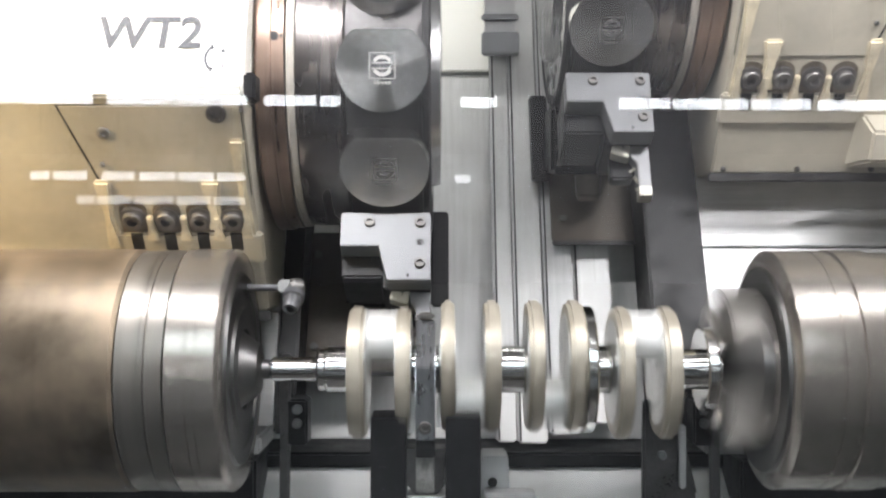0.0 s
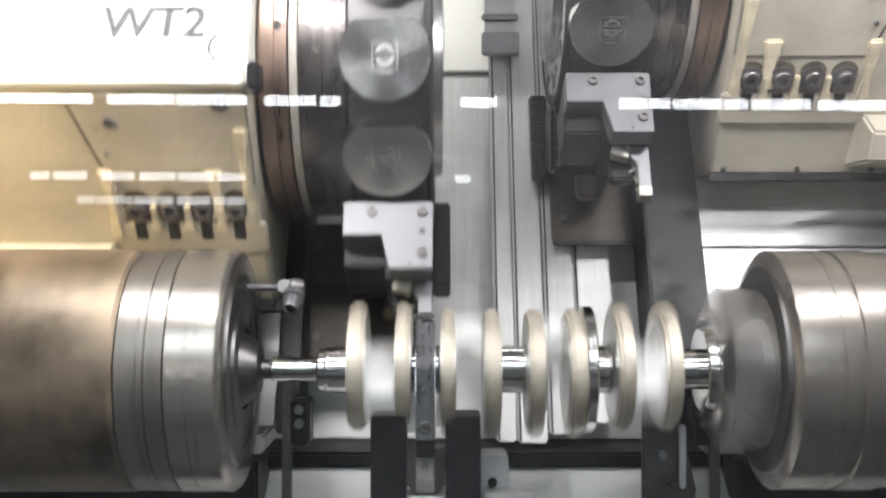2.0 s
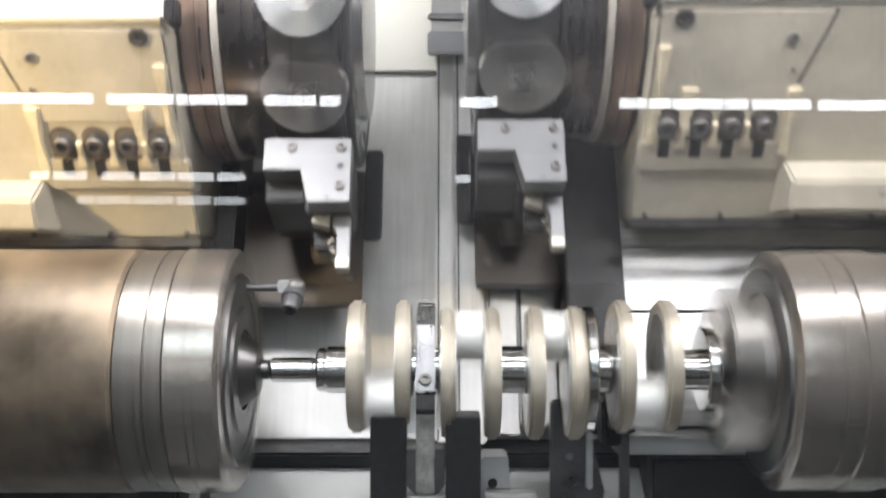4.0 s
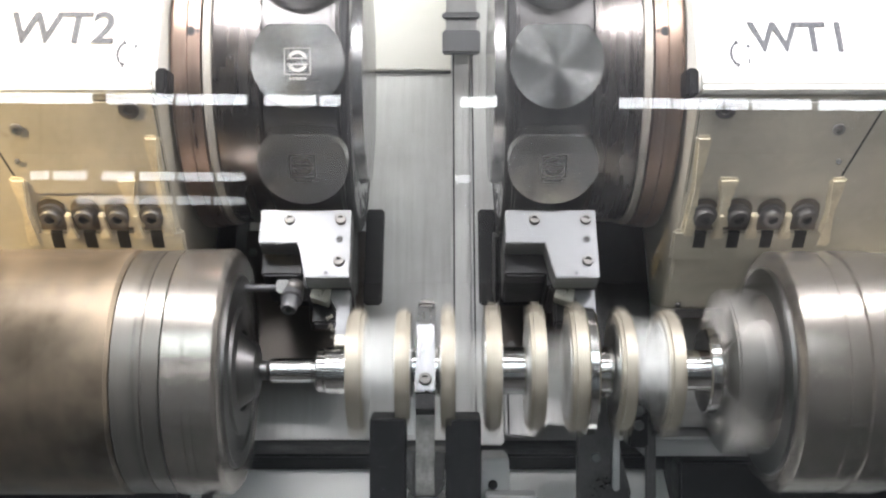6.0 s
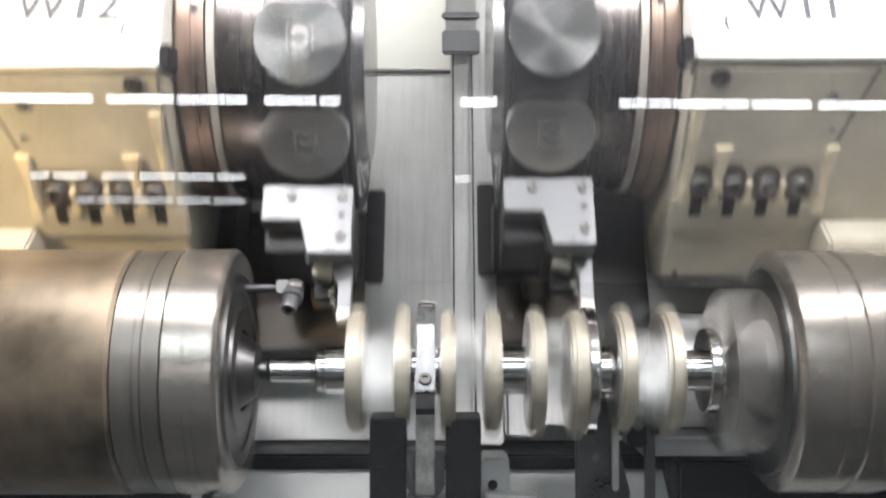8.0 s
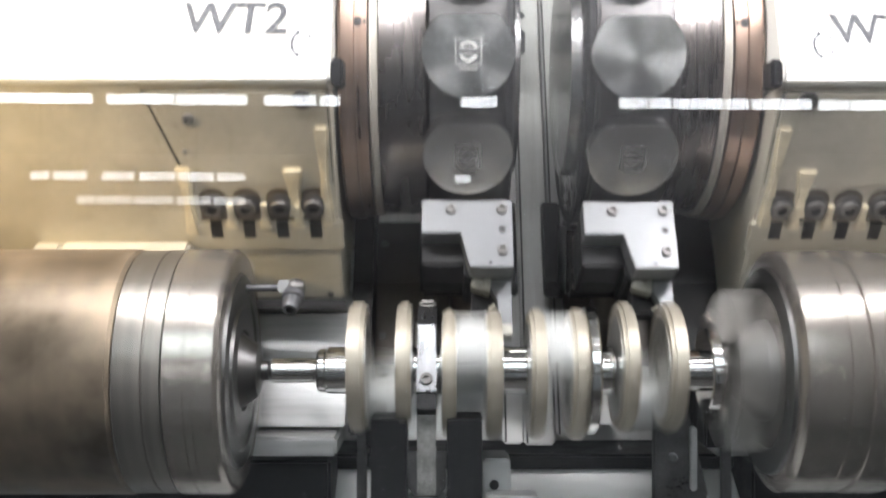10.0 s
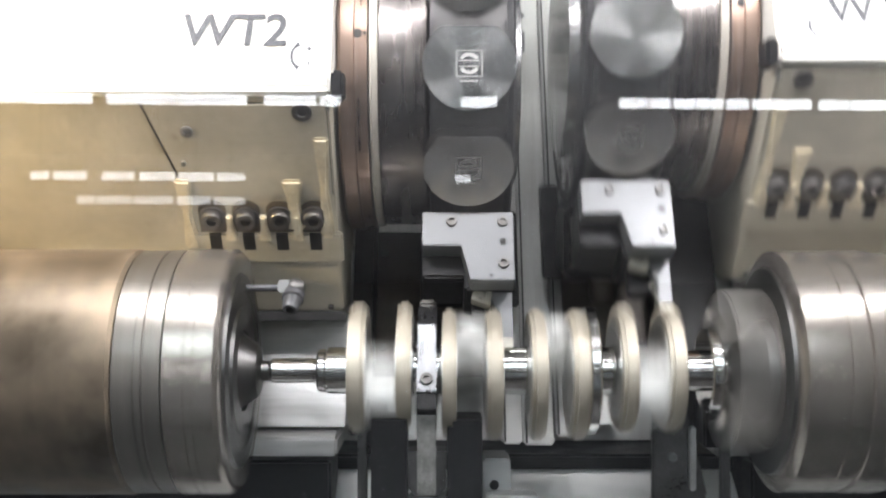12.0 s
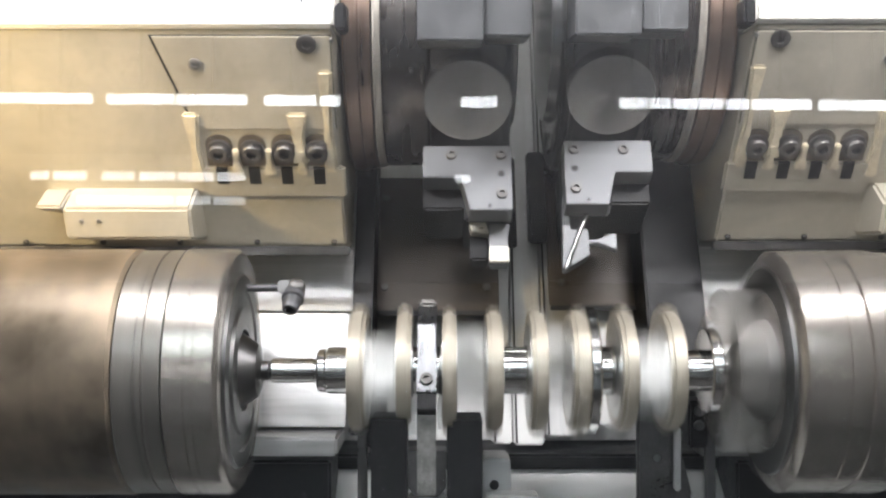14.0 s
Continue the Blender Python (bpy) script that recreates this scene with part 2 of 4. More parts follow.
# ---- enclosure of the machine ----
def enclosure():
    walls = [("wall_back", (-1.1, 1.1, 0.95, 1.0, -0.62, 0.98)), ("wall_left", (-1.15, -1.1, -0.70, 0.95, -0.62, 0.98)),
             ("wall_right", (1.1, 1.15, -0.70, 0.95, -0.62, 0.98))]
    for name, b in walls:
        tagged(part(name, box(*b), M_WALL), "grey painted sheet metal wall of the machine", "wall", "", "structure")
    tagged(part("machine_floor", box(-1.15, 1.15, -0.75, 1.0, -0.67, -0.62), M_TRAY), "dark oily steel chip tray", "machine floor", "", "structure")
    tagged(part("ceiling", box(-1.15, 1.15, -0.75, 1.0, 0.98, 1.02), M_WALL), "grey painted machine roof", "ceiling", "", "structure")
    bm = box(-1.15, -0.62, -0.75, -0.70, -0.62, 0.98)
    box(0.62, 1.15, -0.75, -0.70, -0.62, 0.98, bm=bm)
    box(-0.62, 0.62, -0.75, -0.70, -0.62, -0.36, bm=bm)
    box(-0.62, 0.62, -0.75, -0.70, 0.58, 0.98, bm=bm)
    tagged(part("wall_front", bm, M_WALL), "grey machine door with a viewing window", "wall", "", "structure")
    tagged(part("machine_base", box(-1.12, 1.12, -0.72, 0.97, -1.30, -0.672, 0.01), M_SHEET_DULL), "dull grey steel base of the lathe standing on the hall floor", "machine base", "", "structure")
    w = thing("window_1", pose(0, 0, 0), "clear glass viewing window in the machine door", "window", "", "structure")
    pane = part("pane", box(-0.61, 0.61, -0.733, -0.727, -0.35, 0.57, 0), M_GLASS, w)
    pane.visible_shadow = False
    bm = bmesh.new()
    for b in ((-0.62, -0.605, -0.36, 0.58), (0.605, 0.62, -0.36, 0.58)):
        box(b[0], b[1], -0.745, -0.715, b[2], b[3], 0.002, bm)
    for b in ((-0.605, 0.605, -0.36, -0.345), (-0.605, 0.605, 0.565, 0.58)):
        box(b[0], b[1], -0.745, -0.715, b[2], b[3], 0.002, bm)
    part("window_seal", bm, M_RUBBER, w)


def machine_lamp(name, spot, width, depth, label):
    eye, target = spot
    m = look(eye, target)
    t = thing(name, m, label, "machine lamp")
    bm = box(-width / 2 - 0.02, width / 2 + 0.02, -depth / 2 - 0.015, depth / 2 + 0.015, 0.012, 0.05, 0.004)
    part("lamp_housing", bm, M_SHEET_DULL, t)
    arm = Vector((eye[0], eye[1], 0.98)) if width > 0.2 else Vector((-1.1, eye[1], eye[2]))
    b = join(None, lathe([(0, 0.012), ((arm - Vector(eye)).length - 0.03, 0.012)], 16), Matrix.Translation(Vector(eye) + (arm - Vector(eye)).normalized() * 0.03) @ (arm - Vector(eye)).to_track_quat("X", "Z").to_matrix().to_4x4())
    part("bracket", join(None, b, m.inverted()), M_SHEET_DULL, t)
    part("diffuser", box(-width / 2, width / 2, -depth / 2, depth / 2, 0.004, 0.011, 0.001), M_TUBE_IN, t, "lit white diffuser")


# ---- hall behind the camera ----
def hall():
    tagged(part("floor", box(-20, 20, -46, 1.2, -1.40, -1.30, 0), M_CONCRETE), "grey concrete floor of the factory hall", "floor", "", "structure")
    # unseen roof; its opening is added so that sky light fills the hall
    roof = box(-20, -7, -46, 1.2, 4.2, 4.3, 0)
    box(7, 20, -46, 1.2, 4.2, 4.3, 0, roof)
    box(-7, 7, -46, -11, 4.2, 4.3, 0, roof)
    box(-7, 7, -3, 1.2, 4.2, 4.3, 0, roof)
    tagged(part("hall_ceiling", roof, M_HALL), "grey roof of the factory hall with an opening added for fill light", "ceiling", "", "structure")
    for name, b in (("hall_wall_1", (-20.2, -20, -46, 1.2)), ("hall_wall_2", (20, 20.2, -46, 1.2)), ("hall_wall_3", (-20, 20, -46.2, -46)), ("hall_wall_4", (-20, 20, 1.2, 1.4))):
        tagged(part(name, box(b[0], b[1], b[2], b[3], -1.3, 4.2, 0), M_HALL), "grey painted wall of the factory hall", "wall", "", "structure")
    # rows of strip lamps: distance of the mirror image, height above the eye, strip height, x spans at a distance of one metre
    rows = [(12.0, 1.64, 0.115, [(-0.420, -0.388), (-0.386, -0.326), (-0.312, -0.250), (-0.247, -0.182), (-0.166, -0.118), (-0.114, -0.095),
                                 (0.0165, 0.050), (0.1635, 0.189), (0.192, 0.211), (0.214, 0.259), (0.262, 0.283), (0.287, 0.341), (0.349, 0.376), (0.379, 0.420)]),
            (25.4, 1.66, 0.20, [(-0.383, -0.366), (-0.362, -0.331), (-0.317, -0.287), (-0.282, -0.249), (-0.246, -0.213), (-0.210, -0.184), (0.0115, 0.026)]),
            (38.5, 1.66, 0.30, [(-0.340, -0.324), (-0.321, -0.290), (-0.287, -0.251), (-0.248, -0.216), (-0.213, -0.184)])]
    for (dist, h, tall, spans), glow in zip(rows, M_TUBES):
        y = -0.73 - (dist - 0.60)
        for a, b in spans:
            x0, x1, z = a * dist, b * dist, EYE_Z + h - 0.0085 * (a + b) / 2 * dist
            t = thing("strip_lamp", pose((x0 + x1) / 2, y, z), "lit white strip lamp hanging in the hall", "strip lamp", "hall strip lamps")
            w = (x1 - x0) / 2
            part("diffuser", box(-w, w, 0, 0.04, -tall / 2, tall / 2, 0.004), glow, t, "lit white diffuser")
            part("lamp_body", box(-w, w, -0.06, -0.002, -tall / 2, tall / 2, 0.004), M_SHEET_DULL, t)
            part("suspension", box(-0.01, 0.01, -0.04, -0.02, tall / 2, 4.2 - z, 0), M_BLACK, t)


# ---- spindle chucks and crankshaft (they spin about the x axis) ----
def chuck_left():
    t = thing("chuck", pose(-0.248, 0, 0), "turned steel lathe chuck spinning with grooves and oily face", "chuck", "spindle chucks")
    part("chuck_body", lathe([(-0.062, 0.1450), (-0.060, 0.1485), (-0.0375, 0.1485), (-0.037, 0.1475), (-0.036, 0.1475), (-0.0355, 0.1485), (-0.028, 0.1485), (-0.0276, 0.1478), (-0.027, 0.1478), (-0.0266, 0.1485),
                              (-0.005, 0.1485), (0, 0.1435), (0.0, 0.120), (-0.002, 0.118), (-0.002, 0.04)], 96), M_CHUCK, t)
    part("adapter_ring", lathe([(-0.1165, 0.144), (-0.115, 0.1465), (-0.084, 0.1465), (-0.083, 0.1450), (-0.0815, 0.1450), (-0.0805, 0.1470), (-0.0625, 0.1470)], 96), M_ADAPTER, t, "grey turned adapter ring")
    bm = lathe([(-0.0015, 0.118), (0.003, 0.116), (0.003, 0.098), (0.0, 0.096), (0.0, 0.078), (0.004, 0.076), (0.004, 0.05), (-0.0015, 0.05)], 72)
    part("face_rings", bm, M_CHUCK_DARK, t, "dark oily face rings")
    for k in range(3):
        part("jaw_slot", join(None, box(-0.001, 0.006, -0.016, 0.016, 0.052, 0.138, 0.002), Matrix.Rotation(math.radians(120 * k + 20), 4, "X")), M_CHUCK_DARK, t)
    part("center_cone", lathe([(-0.002, 0.048), (0.004, 0.044), (0.022, 0.031), (0.026, 0.012), (0.034, 0.012), (0.035, 0.008), (0.0385, 0.008), (0.04, 0.0)], 48), M_CHUCK_DARK, t, "conical lathe center")
    return t


def spindle_casing():
    t = thing("spindle_casing", pose(-0.248, 0, 0), "brown steel casing round the spindle behind the chuck, cloudy reflections painted as blotches", "spindle casing")
    part("casing_shell", lathe([(-0.85, 0.1480), (-0.122, 0.1480), (-0.1175, 0.1445), (-0.1175, 0.06)], 96), M_CASING, t)
    return t


def chuck_right():
    t = thing("chuck", pose(0.392, 0, 0), "turned steel lathe chuck spinning with three stepped jaws", "chuck", "spindle chucks")
    part("chuck_body", lathe([(0.0, 0.04), (0.0, 0.128), (0.001, 0.138), (0.006, 0.146), (0.050, 0.146), (0.051, 0.1445), (0.053, 0.1445), (0.054, 0.146), (0.068, 0.146), (0.069, 0.1435), (0.076, 0.1435),
                              (0.078, 0.147), (0.118, 0.147), (0.120, 0.144), (0.30, 0.144)], 96), M_CHUCK, t)
    part("face_rings", lathe([(0.001, 0.126), (-0.004, 0.124), (-0.004, 0.095), (0.001, 0.093)], 72), M_CHUCK_DARK, t, "dark oily face rings")
    for k in range(3):
        a = Matrix.Rotation(math.radians(120 * k), 4, "X")
        jaw = part("jaw", join(None, prism([(0.100 * math.sin(radians(b)), 0.100 * math.cos(radians(b))) for b in range(-24, 25, 6)] + [(0.034 * math.sin(radians(b)), 0.034 * math.cos(radians(b))) for b in (20, 0, -20)], -0.056, -0.0045, 0.003), a), M_JAW, t, "broad grey steel jaw")
        part("jaw_step", join(None, box(-0.068, -0.0605, -0.014, 0.014, 0.058, 0.078, 0.003), a), M_CHUCK, jaw)
        part("balance_block", join(None, box(-0.010, 0.0, -0.018, 0.018, 0.104, 0.132, 0.003), a), M_CHUCK_DARK, t)
    part("center_cone", lathe([(0.0, 0.062), (-0.012, 0.060), (-0.040, 0.030), (-0.050, 0.014), (-0.0605, 0.012), (-0.0607, 0.0)], 48), M_CHUCK_DARK, t, "conical lathe center")
    return t


def web_profile(side):
    """Outline of a crank web seen along the axis, pin at +z: a narrow pin end and a broad rounded counterweight."""
    pts = []
    for k in range(48):
        a = 2 * math.pi * k / 48
        c, s = math.cos(a), math.sin(a)
        up = 0.5 + 0.5 * s
        r = 0.0860 - 0.006 * up
        wide = 1.0 - 0.16 * up - 0.06 * math.exp(-((s - 0.05) / 0.35) ** 2)
        pts.append((r * c * wide, r * s * (0.985 if s > 0 else 1.0)))
    return pts


def crankshaft():
    t = thing("crankshaft", pose(0, 0, 0), "forged four throw steel crankshaft with ground journals, clamped between chucks", "crankshaft")

    def X(px):
        return (px - 784) * 0.0007
    part("stub", lathe([(X(462), 0.0), (X(462), 0.011), (X(478), 0.011), (X(479), 0.007), (X(481), 0.007), (X(482), 0.0125), (X(485), 0.0150), (X(556), 0.0150), (X(558), 0.0135), (X(563), 0.0135)], 48), M_JOURNAL, t, "bright ground shaft end")
    part("gear_seat", lathe([(X(563), 0.0135), (X(563), 0.0235), (X(567), 0.0265), (X(577), 0.0265), (X(579), 0.0235), (X(581), 0.0235), (X(582), 0.0285), (X(618), 0.0285)], 48), M_JOURNAL, t, "bright ground gear seat")
    for a, b in ((726, 780), (878, 930), (1040, 1078)):
        part("main_journal", lathe([(X(a), 0.030), (X(a + 4), 0.0305), (X(a + 5), 0.029), (X(b - 5), 0.029), (X(b - 4), 0.0305), (X(b), 0.030)], 48), M_JOURNAL, t, "polished main journal")
    part("main_journal", lathe([(X(1180), 0.029), (X(1200), 0.029), (X(1201), 0.025), (X(1237), 0.025)], 48), M_JOURNAL, t, "polished main journal")
    part("flange", lathe([(X(1236), 0.025), (X(1236), 0.050), (X(1239), 0.052), (X(1254), 0.052), (X(1257), 0.050), (X(1257), 0.016), (X(1300), 0.014)], 64), M_JOURNAL, t, "polished end flange")
    webs = [(621, 650, 1), (703, 728, 1), (781, 804, -1), (856, 882, -1), (930, 956, -1), (999, 1026, -1), (1082, 1108, 1), (1160, 1188, 1)]
    prof = web_profile(1)
    for a, b, s in webs:
        bm = prism([(p, s * q) for p, q in prof], X(a), X(b), 0.0055)
        w = part("crank_web", bm, M_WEB, t, "cream coloured forged crank web")
        bm = prism([(p * 0.80, s * q * 0.80) for p, q in prof], X(a) - 0.0012, X(b) + 0.0012, 0.0006)
        part("machined_cheek", bm, M_WEB_CUT, w, "bright machined cheek")
    part("thrust_disc", lathe([(X(1026.5), 0.05), (X(1026.5), 0.076), (X(1029), 0.078), (X(1042), 0.078), (X(1045), 0.076), (X(1045), 0.03)], 72), M_JOURNAL, t, "polished thrust disc")
    for a, b, s in ((648, 705, 1), (802, 858, -1), (954, 1001, -1), (1106, 1162, 1)):
        bm = lathe([(X(a), 0.031), (X(a + 4), 0.0315), (X(a + 6), 0.030), (X(b - 6), 0.030), (X(b - 4), 0.0315), (X(b), 0.031)], 48)
        part("crank_pin", join(None, bm, Matrix.Translation((0, 0, s * 0.044))), M_PIN, t, "bright milled crank pin")
    return t


# ---- turrets ----
TOOL_ANGLE = 65.0
BACK, UP = math.cos(radians(TOOL_ANGLE)), math.sin(radians(TOOL_ANGLE))
CY, CZ = 0.179, 0.384
LX, RX = 0.029, 0.240
RF = 0.2445


def station(angle):
    """Pose in the turret: z axis radially outward at that angle below the front, x axis along the spindle."""
    a = radians(angle)
    out = Vector((0, -math.cos(a), math.sin(a)))
    x = Vector((1, 0, 0))
    y = out.cross(x)
    return Matrix((x, y, out)).transposed().to_4x4()


def cover_disc(t, m, mark, flat):
    """Round blanking cover with a flat on one side."""
    poly = []
    for k in range(56):
        a = 2 * math.pi * k / 56
        y = 0.0548 * math.sin(a)
        poly.append((0.0548 * math.cos(a), min(y, 0.043) if flat else y))
    own = prism(poly, 0, 0.026, 0.0014, axis="y")
    own.transform(LAY)
    c = part("cover_disc", own, M_COVER, t, "round turned steel blanking cover")
    c.matrix_basis = m @ Matrix.Translation((0, 0, RF - 0.026))
    if mark:
        bm = bmesh.new()
        q = Matrix.Translation((0, 0, 0.0262))
        for b in ((-0.0155, 0.0155, 0.0145, 0.0155), (-0.0155, 0.0155, -0.0155, -0.0145), (-0.0155, -0.0145, -0.0145, 0.0145), (0.0145, 0.0155, -0.0145, 0.0145),
                  (-0.0125, 0.0125, -0.0040, -0.0028), (-0.0125, 0.0125, 0.0028, 0.0040)):
            join(bm, box(b[0], b[1], b[2], b[3], 0, 0.0003, 0), q)
        for s in (-1, 1):
            arc = [(0.0125 * math.cos(s * radians(a)), 0.0125 * math.sin(s * radians(a))) for a in range(30, 151, 12)]
            arc += [(0.0085 * math.cos(s * radians(a)), 0.0085 * math.sin(s * radians(a))) for a in range(150, 29, -12)]
            own = prism(arc, 0, 0.0003, 0, axis="y")
            own.transform(LAY)
            join(bm, own, q)
        for k in range(5):
            join(bm, box(-0.010 + 0.0043 * k, -0.0072 + 0.0043 * k, -0.0215, -0.0187, 0, 0.0003, 0), q)
        part("etched_emblem", bm, mark, c, "etched square emblem")
    return c


def chip(parent, m, turns, r, length):
    """A curled steel chip: a thin ribbon wound into a coil."""
    bm = bmesh.new()
    rows = []
    for k in range(int(turns * 14) + 1):
        a = 2 * math.pi * k / 14
        rr = r * (1 + 0.25 * math.sin(a * 0.37))
        z = length * k / (turns * 14)
        c, n = math.cos(a) * rr, math.sin(a) * rr
        rows.append([bm.verts.new((c, n, z)), bm.verts.new((c * 1.1, n * 1.1, z + 0.0006)), bm.verts.new((c, n, z + 0.0013)), bm.verts.new((c * 0.92, n * 0.92, z + 0.0006))])
    for a, b in zip(rows, rows[1:]):
        for k in range(4):
            bm.faces.new((a[k], b[k], b[(k + 1) % 4], a[(k + 1) % 4]))
    return part("steel_chip", join(None, bm, m), M_INSERT, parent, "curled steel chip")


def tool_block(t, m, mirror=1, tip="narrow"):
    """Toolholder in station space: z outward, +y is the side that faces the viewer, x along the spindle."""
    q = m @ Matrix.Diagonal((mirror, 1, 1, 1))
    base = RF - 0.004
    poly = [(-0.056, base), (0.056, base), (0.056, base + 0.092), (0.003, base + 0.092), (-0.008, base + 0.046), (-0.056, base + 0.046)]
    own = prism(poly, 0.030, 0.064, 0.0012, axis="y")
    blk = part("tool_holder", join(None, own, q), M_PLATE, t, "pale ground steel toolholder block")
    bm = join(None, box(-0.056, -0.004, -0.060, 0.0295, base, base + 0.074, 0.003), q)
    join(bm, box(-0.004, 0.055, -0.060, 0.0295, base, base + 0.090, 0.003), q)
    part("holder_body", bm, M_BLACK, blk, "black toolholder body")
    for x, z in ((-0.020, 0.014), (0.043, 0.014), (0.043, 0.070)):
        screw(blk, q @ aim((x, 0.0637, base + z), (0, 1, 0), (0, 0, -1)), 0.0068)
    for x, z, r in ((0.043, 0.041, 0.0045), (0.028, 0.086, 0.0024)):
        part("bore", disc(r, 0.0008, 20, 0, None, q @ aim((x, 0.0638, base + z), (0, 1, 0), (0, 0, -1))), M_HOLE, blk)
    end = base + 0.090
    if tip == "narrow":
        poly = [(0.030, end), (0.055, end), (0.055, end + 0.073), (0.038, end + 0.073), (0.038, end + 0.026), (0.030, end + 0.014)]
        part("tool_shank", join(None, prism(poly, 0.000, 0.022, 0.0015, axis="y"), q), M_PLATE, blk, "pale steel cutting tool shank")
        part("clamp_finger", join(None, prism([(0.008, end - 0.004), (0.031, end - 0.004), (0.028, end + 0.018), (0.004, end + 0.010)], 0.004, 0.024, 0.0015, axis="y"), q), M_INSERT, blk)
        part("tool_body", join(None, box(0.006, 0.036, -0.024, -0.002, end, end + 0.036, 0.003), q), M_BLACK, blk)
        part("cutting_insert", join(None, box(0.0375, 0.0548, 0.002, 0.0235, end + 0.060, end + 0.0745, 0.0012), q), M_INSERT, blk, "pale carbide cutting insert")
        for k, (x, y, z) in enumerate(((0.030, 0.026, 0.048), (0.034, 0.018, 0.060), (0.026, 0.022, 0.040))):
            chip(blk, q @ Matrix.Translation((x, y, end + z)) @ Euler((1.1 * k + 0.4, 0.8 - 0.9 * k, 0.5 * k)).to_matrix().to_4x4(), 2.5 + k * 0.7, 0.0028 - 0.0004 * k, 0.009)
    elif tip == "wide":
        poly = [(0.027, end), (0.055, end), (0.052, end + 0.016), (0.052, end + 0.056), (0.028, end + 0.056), (0.028, end + 0.016)]
        part("tool_shank", join(None, prism(poly, 0.000, 0.022, 0.0015, axis="y"), q), M_PLATE, blk, "pale steel cutting tool shank")
        part("tool_body", join(None, box(0.004, 0.0275, -0.020, 0.010, end + 0.010, end + 0.046, 0.003), q), M_BLACK, blk)
        part("clamp_finger", join(None, prism([(0.002, end - 0.002), (0.024, end - 0.002), (0.028, end + 0.015), (0.006, end + 0.013)], 0.004, 0.024, 0.0015, axis="y"), q), M_INSERT, blk)
        part("cutting_insert", join(None, box(0.0275, 0.0525, 0.0225, 0.0265, end + 0.034, end + 0.056, 0.001), q), M_INSERT, blk, "pale carbide cutting insert")
    else:
        poly = [(0.050, end - 0.03), (0.056, end - 0.03), (0.060, end + 0.074), (0.055, end + 0.074), (0.026, end + 0.056), (0.026, end + 0.020), (0.048, end + 0.020)]
        part("tool_shank", join(None, prism(poly, 0.010, 0.030, 0.0012, axis="y"), q), M_PLATE, blk, "pale steel cutting tool shank")
        rod = lathe([(0, 0.0032), (0.078, 0.0032), (0.082, 0.002)], 20)
        ang = Matrix.Translation((0.028, 0.036, end + 0.002)) @ Matrix.Rotation(radians(-69), 4, "Y")
        part("clamp_rod", join(None, rod, q @ ang), M_JOURNAL, blk, "thin bright clamping rod")
        part("tool_tooth", join(None, prism([(-0.012, end + 0.016), (-0.012, end + 0.040), (0.012, end + 0.030), (0.026, end + 0.032), (0.026, end + 0.026), (0.012, end + 0.026)], 0.0, 0.012, 0.001, axis="y"), q), M_PLATE, blk)


def big_block(t, m, mirror=1):
    """Large faceted drive holder."""
    q = m @ Matrix.Diagonal((mirror, 1, 1, 1))
    poly = [(-0.060, -0.060), (0.015, -0.060), (0.015, 0.030), (-0.006, 0.052), (-0.060, 0.030)]
    own = prism([(x, y) for x, y in poly], RF - 0.004, RF + 0.085, 0.002, axis="y")
    own.transform(LAY)
    b = part("drive_holder", join(None, own, q), M_PLATE, t, "large faceted grey steel toolholder")
    part("holder_flank", join(None, box(0.016, 0.070, -0.055, 0.036, RF - 0.004, RF + 0.075, 0.003), q), M_PLATE, b)
    for x in (0.036, 0.052):
        part("guide_rod", join(None, box(x - 0.004, x + 0.004, 0.0365, 0.042, RF + 0.02, RF + 0.11, 0.001), q), M_BRONZE, b, "brown guide rod")


def boring_holder(t, m):
    """Black square holder for internal tools, pointing away from the work."""
    bm = join(None, box(-0.062, 0.046, -0.055, 0.055, RF - 0.03, RF + 0.070, 0.006), m)
    h = part("boring_holder", bm, M_BLACK, t, "black square boring tool holder")
    for k in range(4):
        part("clamp_screw", disc(0.005, 0.002, 18, 0.0005, None, m @ aim((-0.050, 0.0552, RF - 0.012 + 0.022 * k), (0, 1, 0), (0, 0, 1))), M_SCREW, h)
    part("boring_bar", join(None, lathe([(0, 0.020), (0.030, 0.020), (0.034, 0.017), (0.040, 0.017)], 32), m @ Matrix.Translation((0, 0, RF + 0.0705)) @ Matrix.Rotation(-math.pi / 2, 4, "Y")), M_BROWN, h, "brown boring bar")


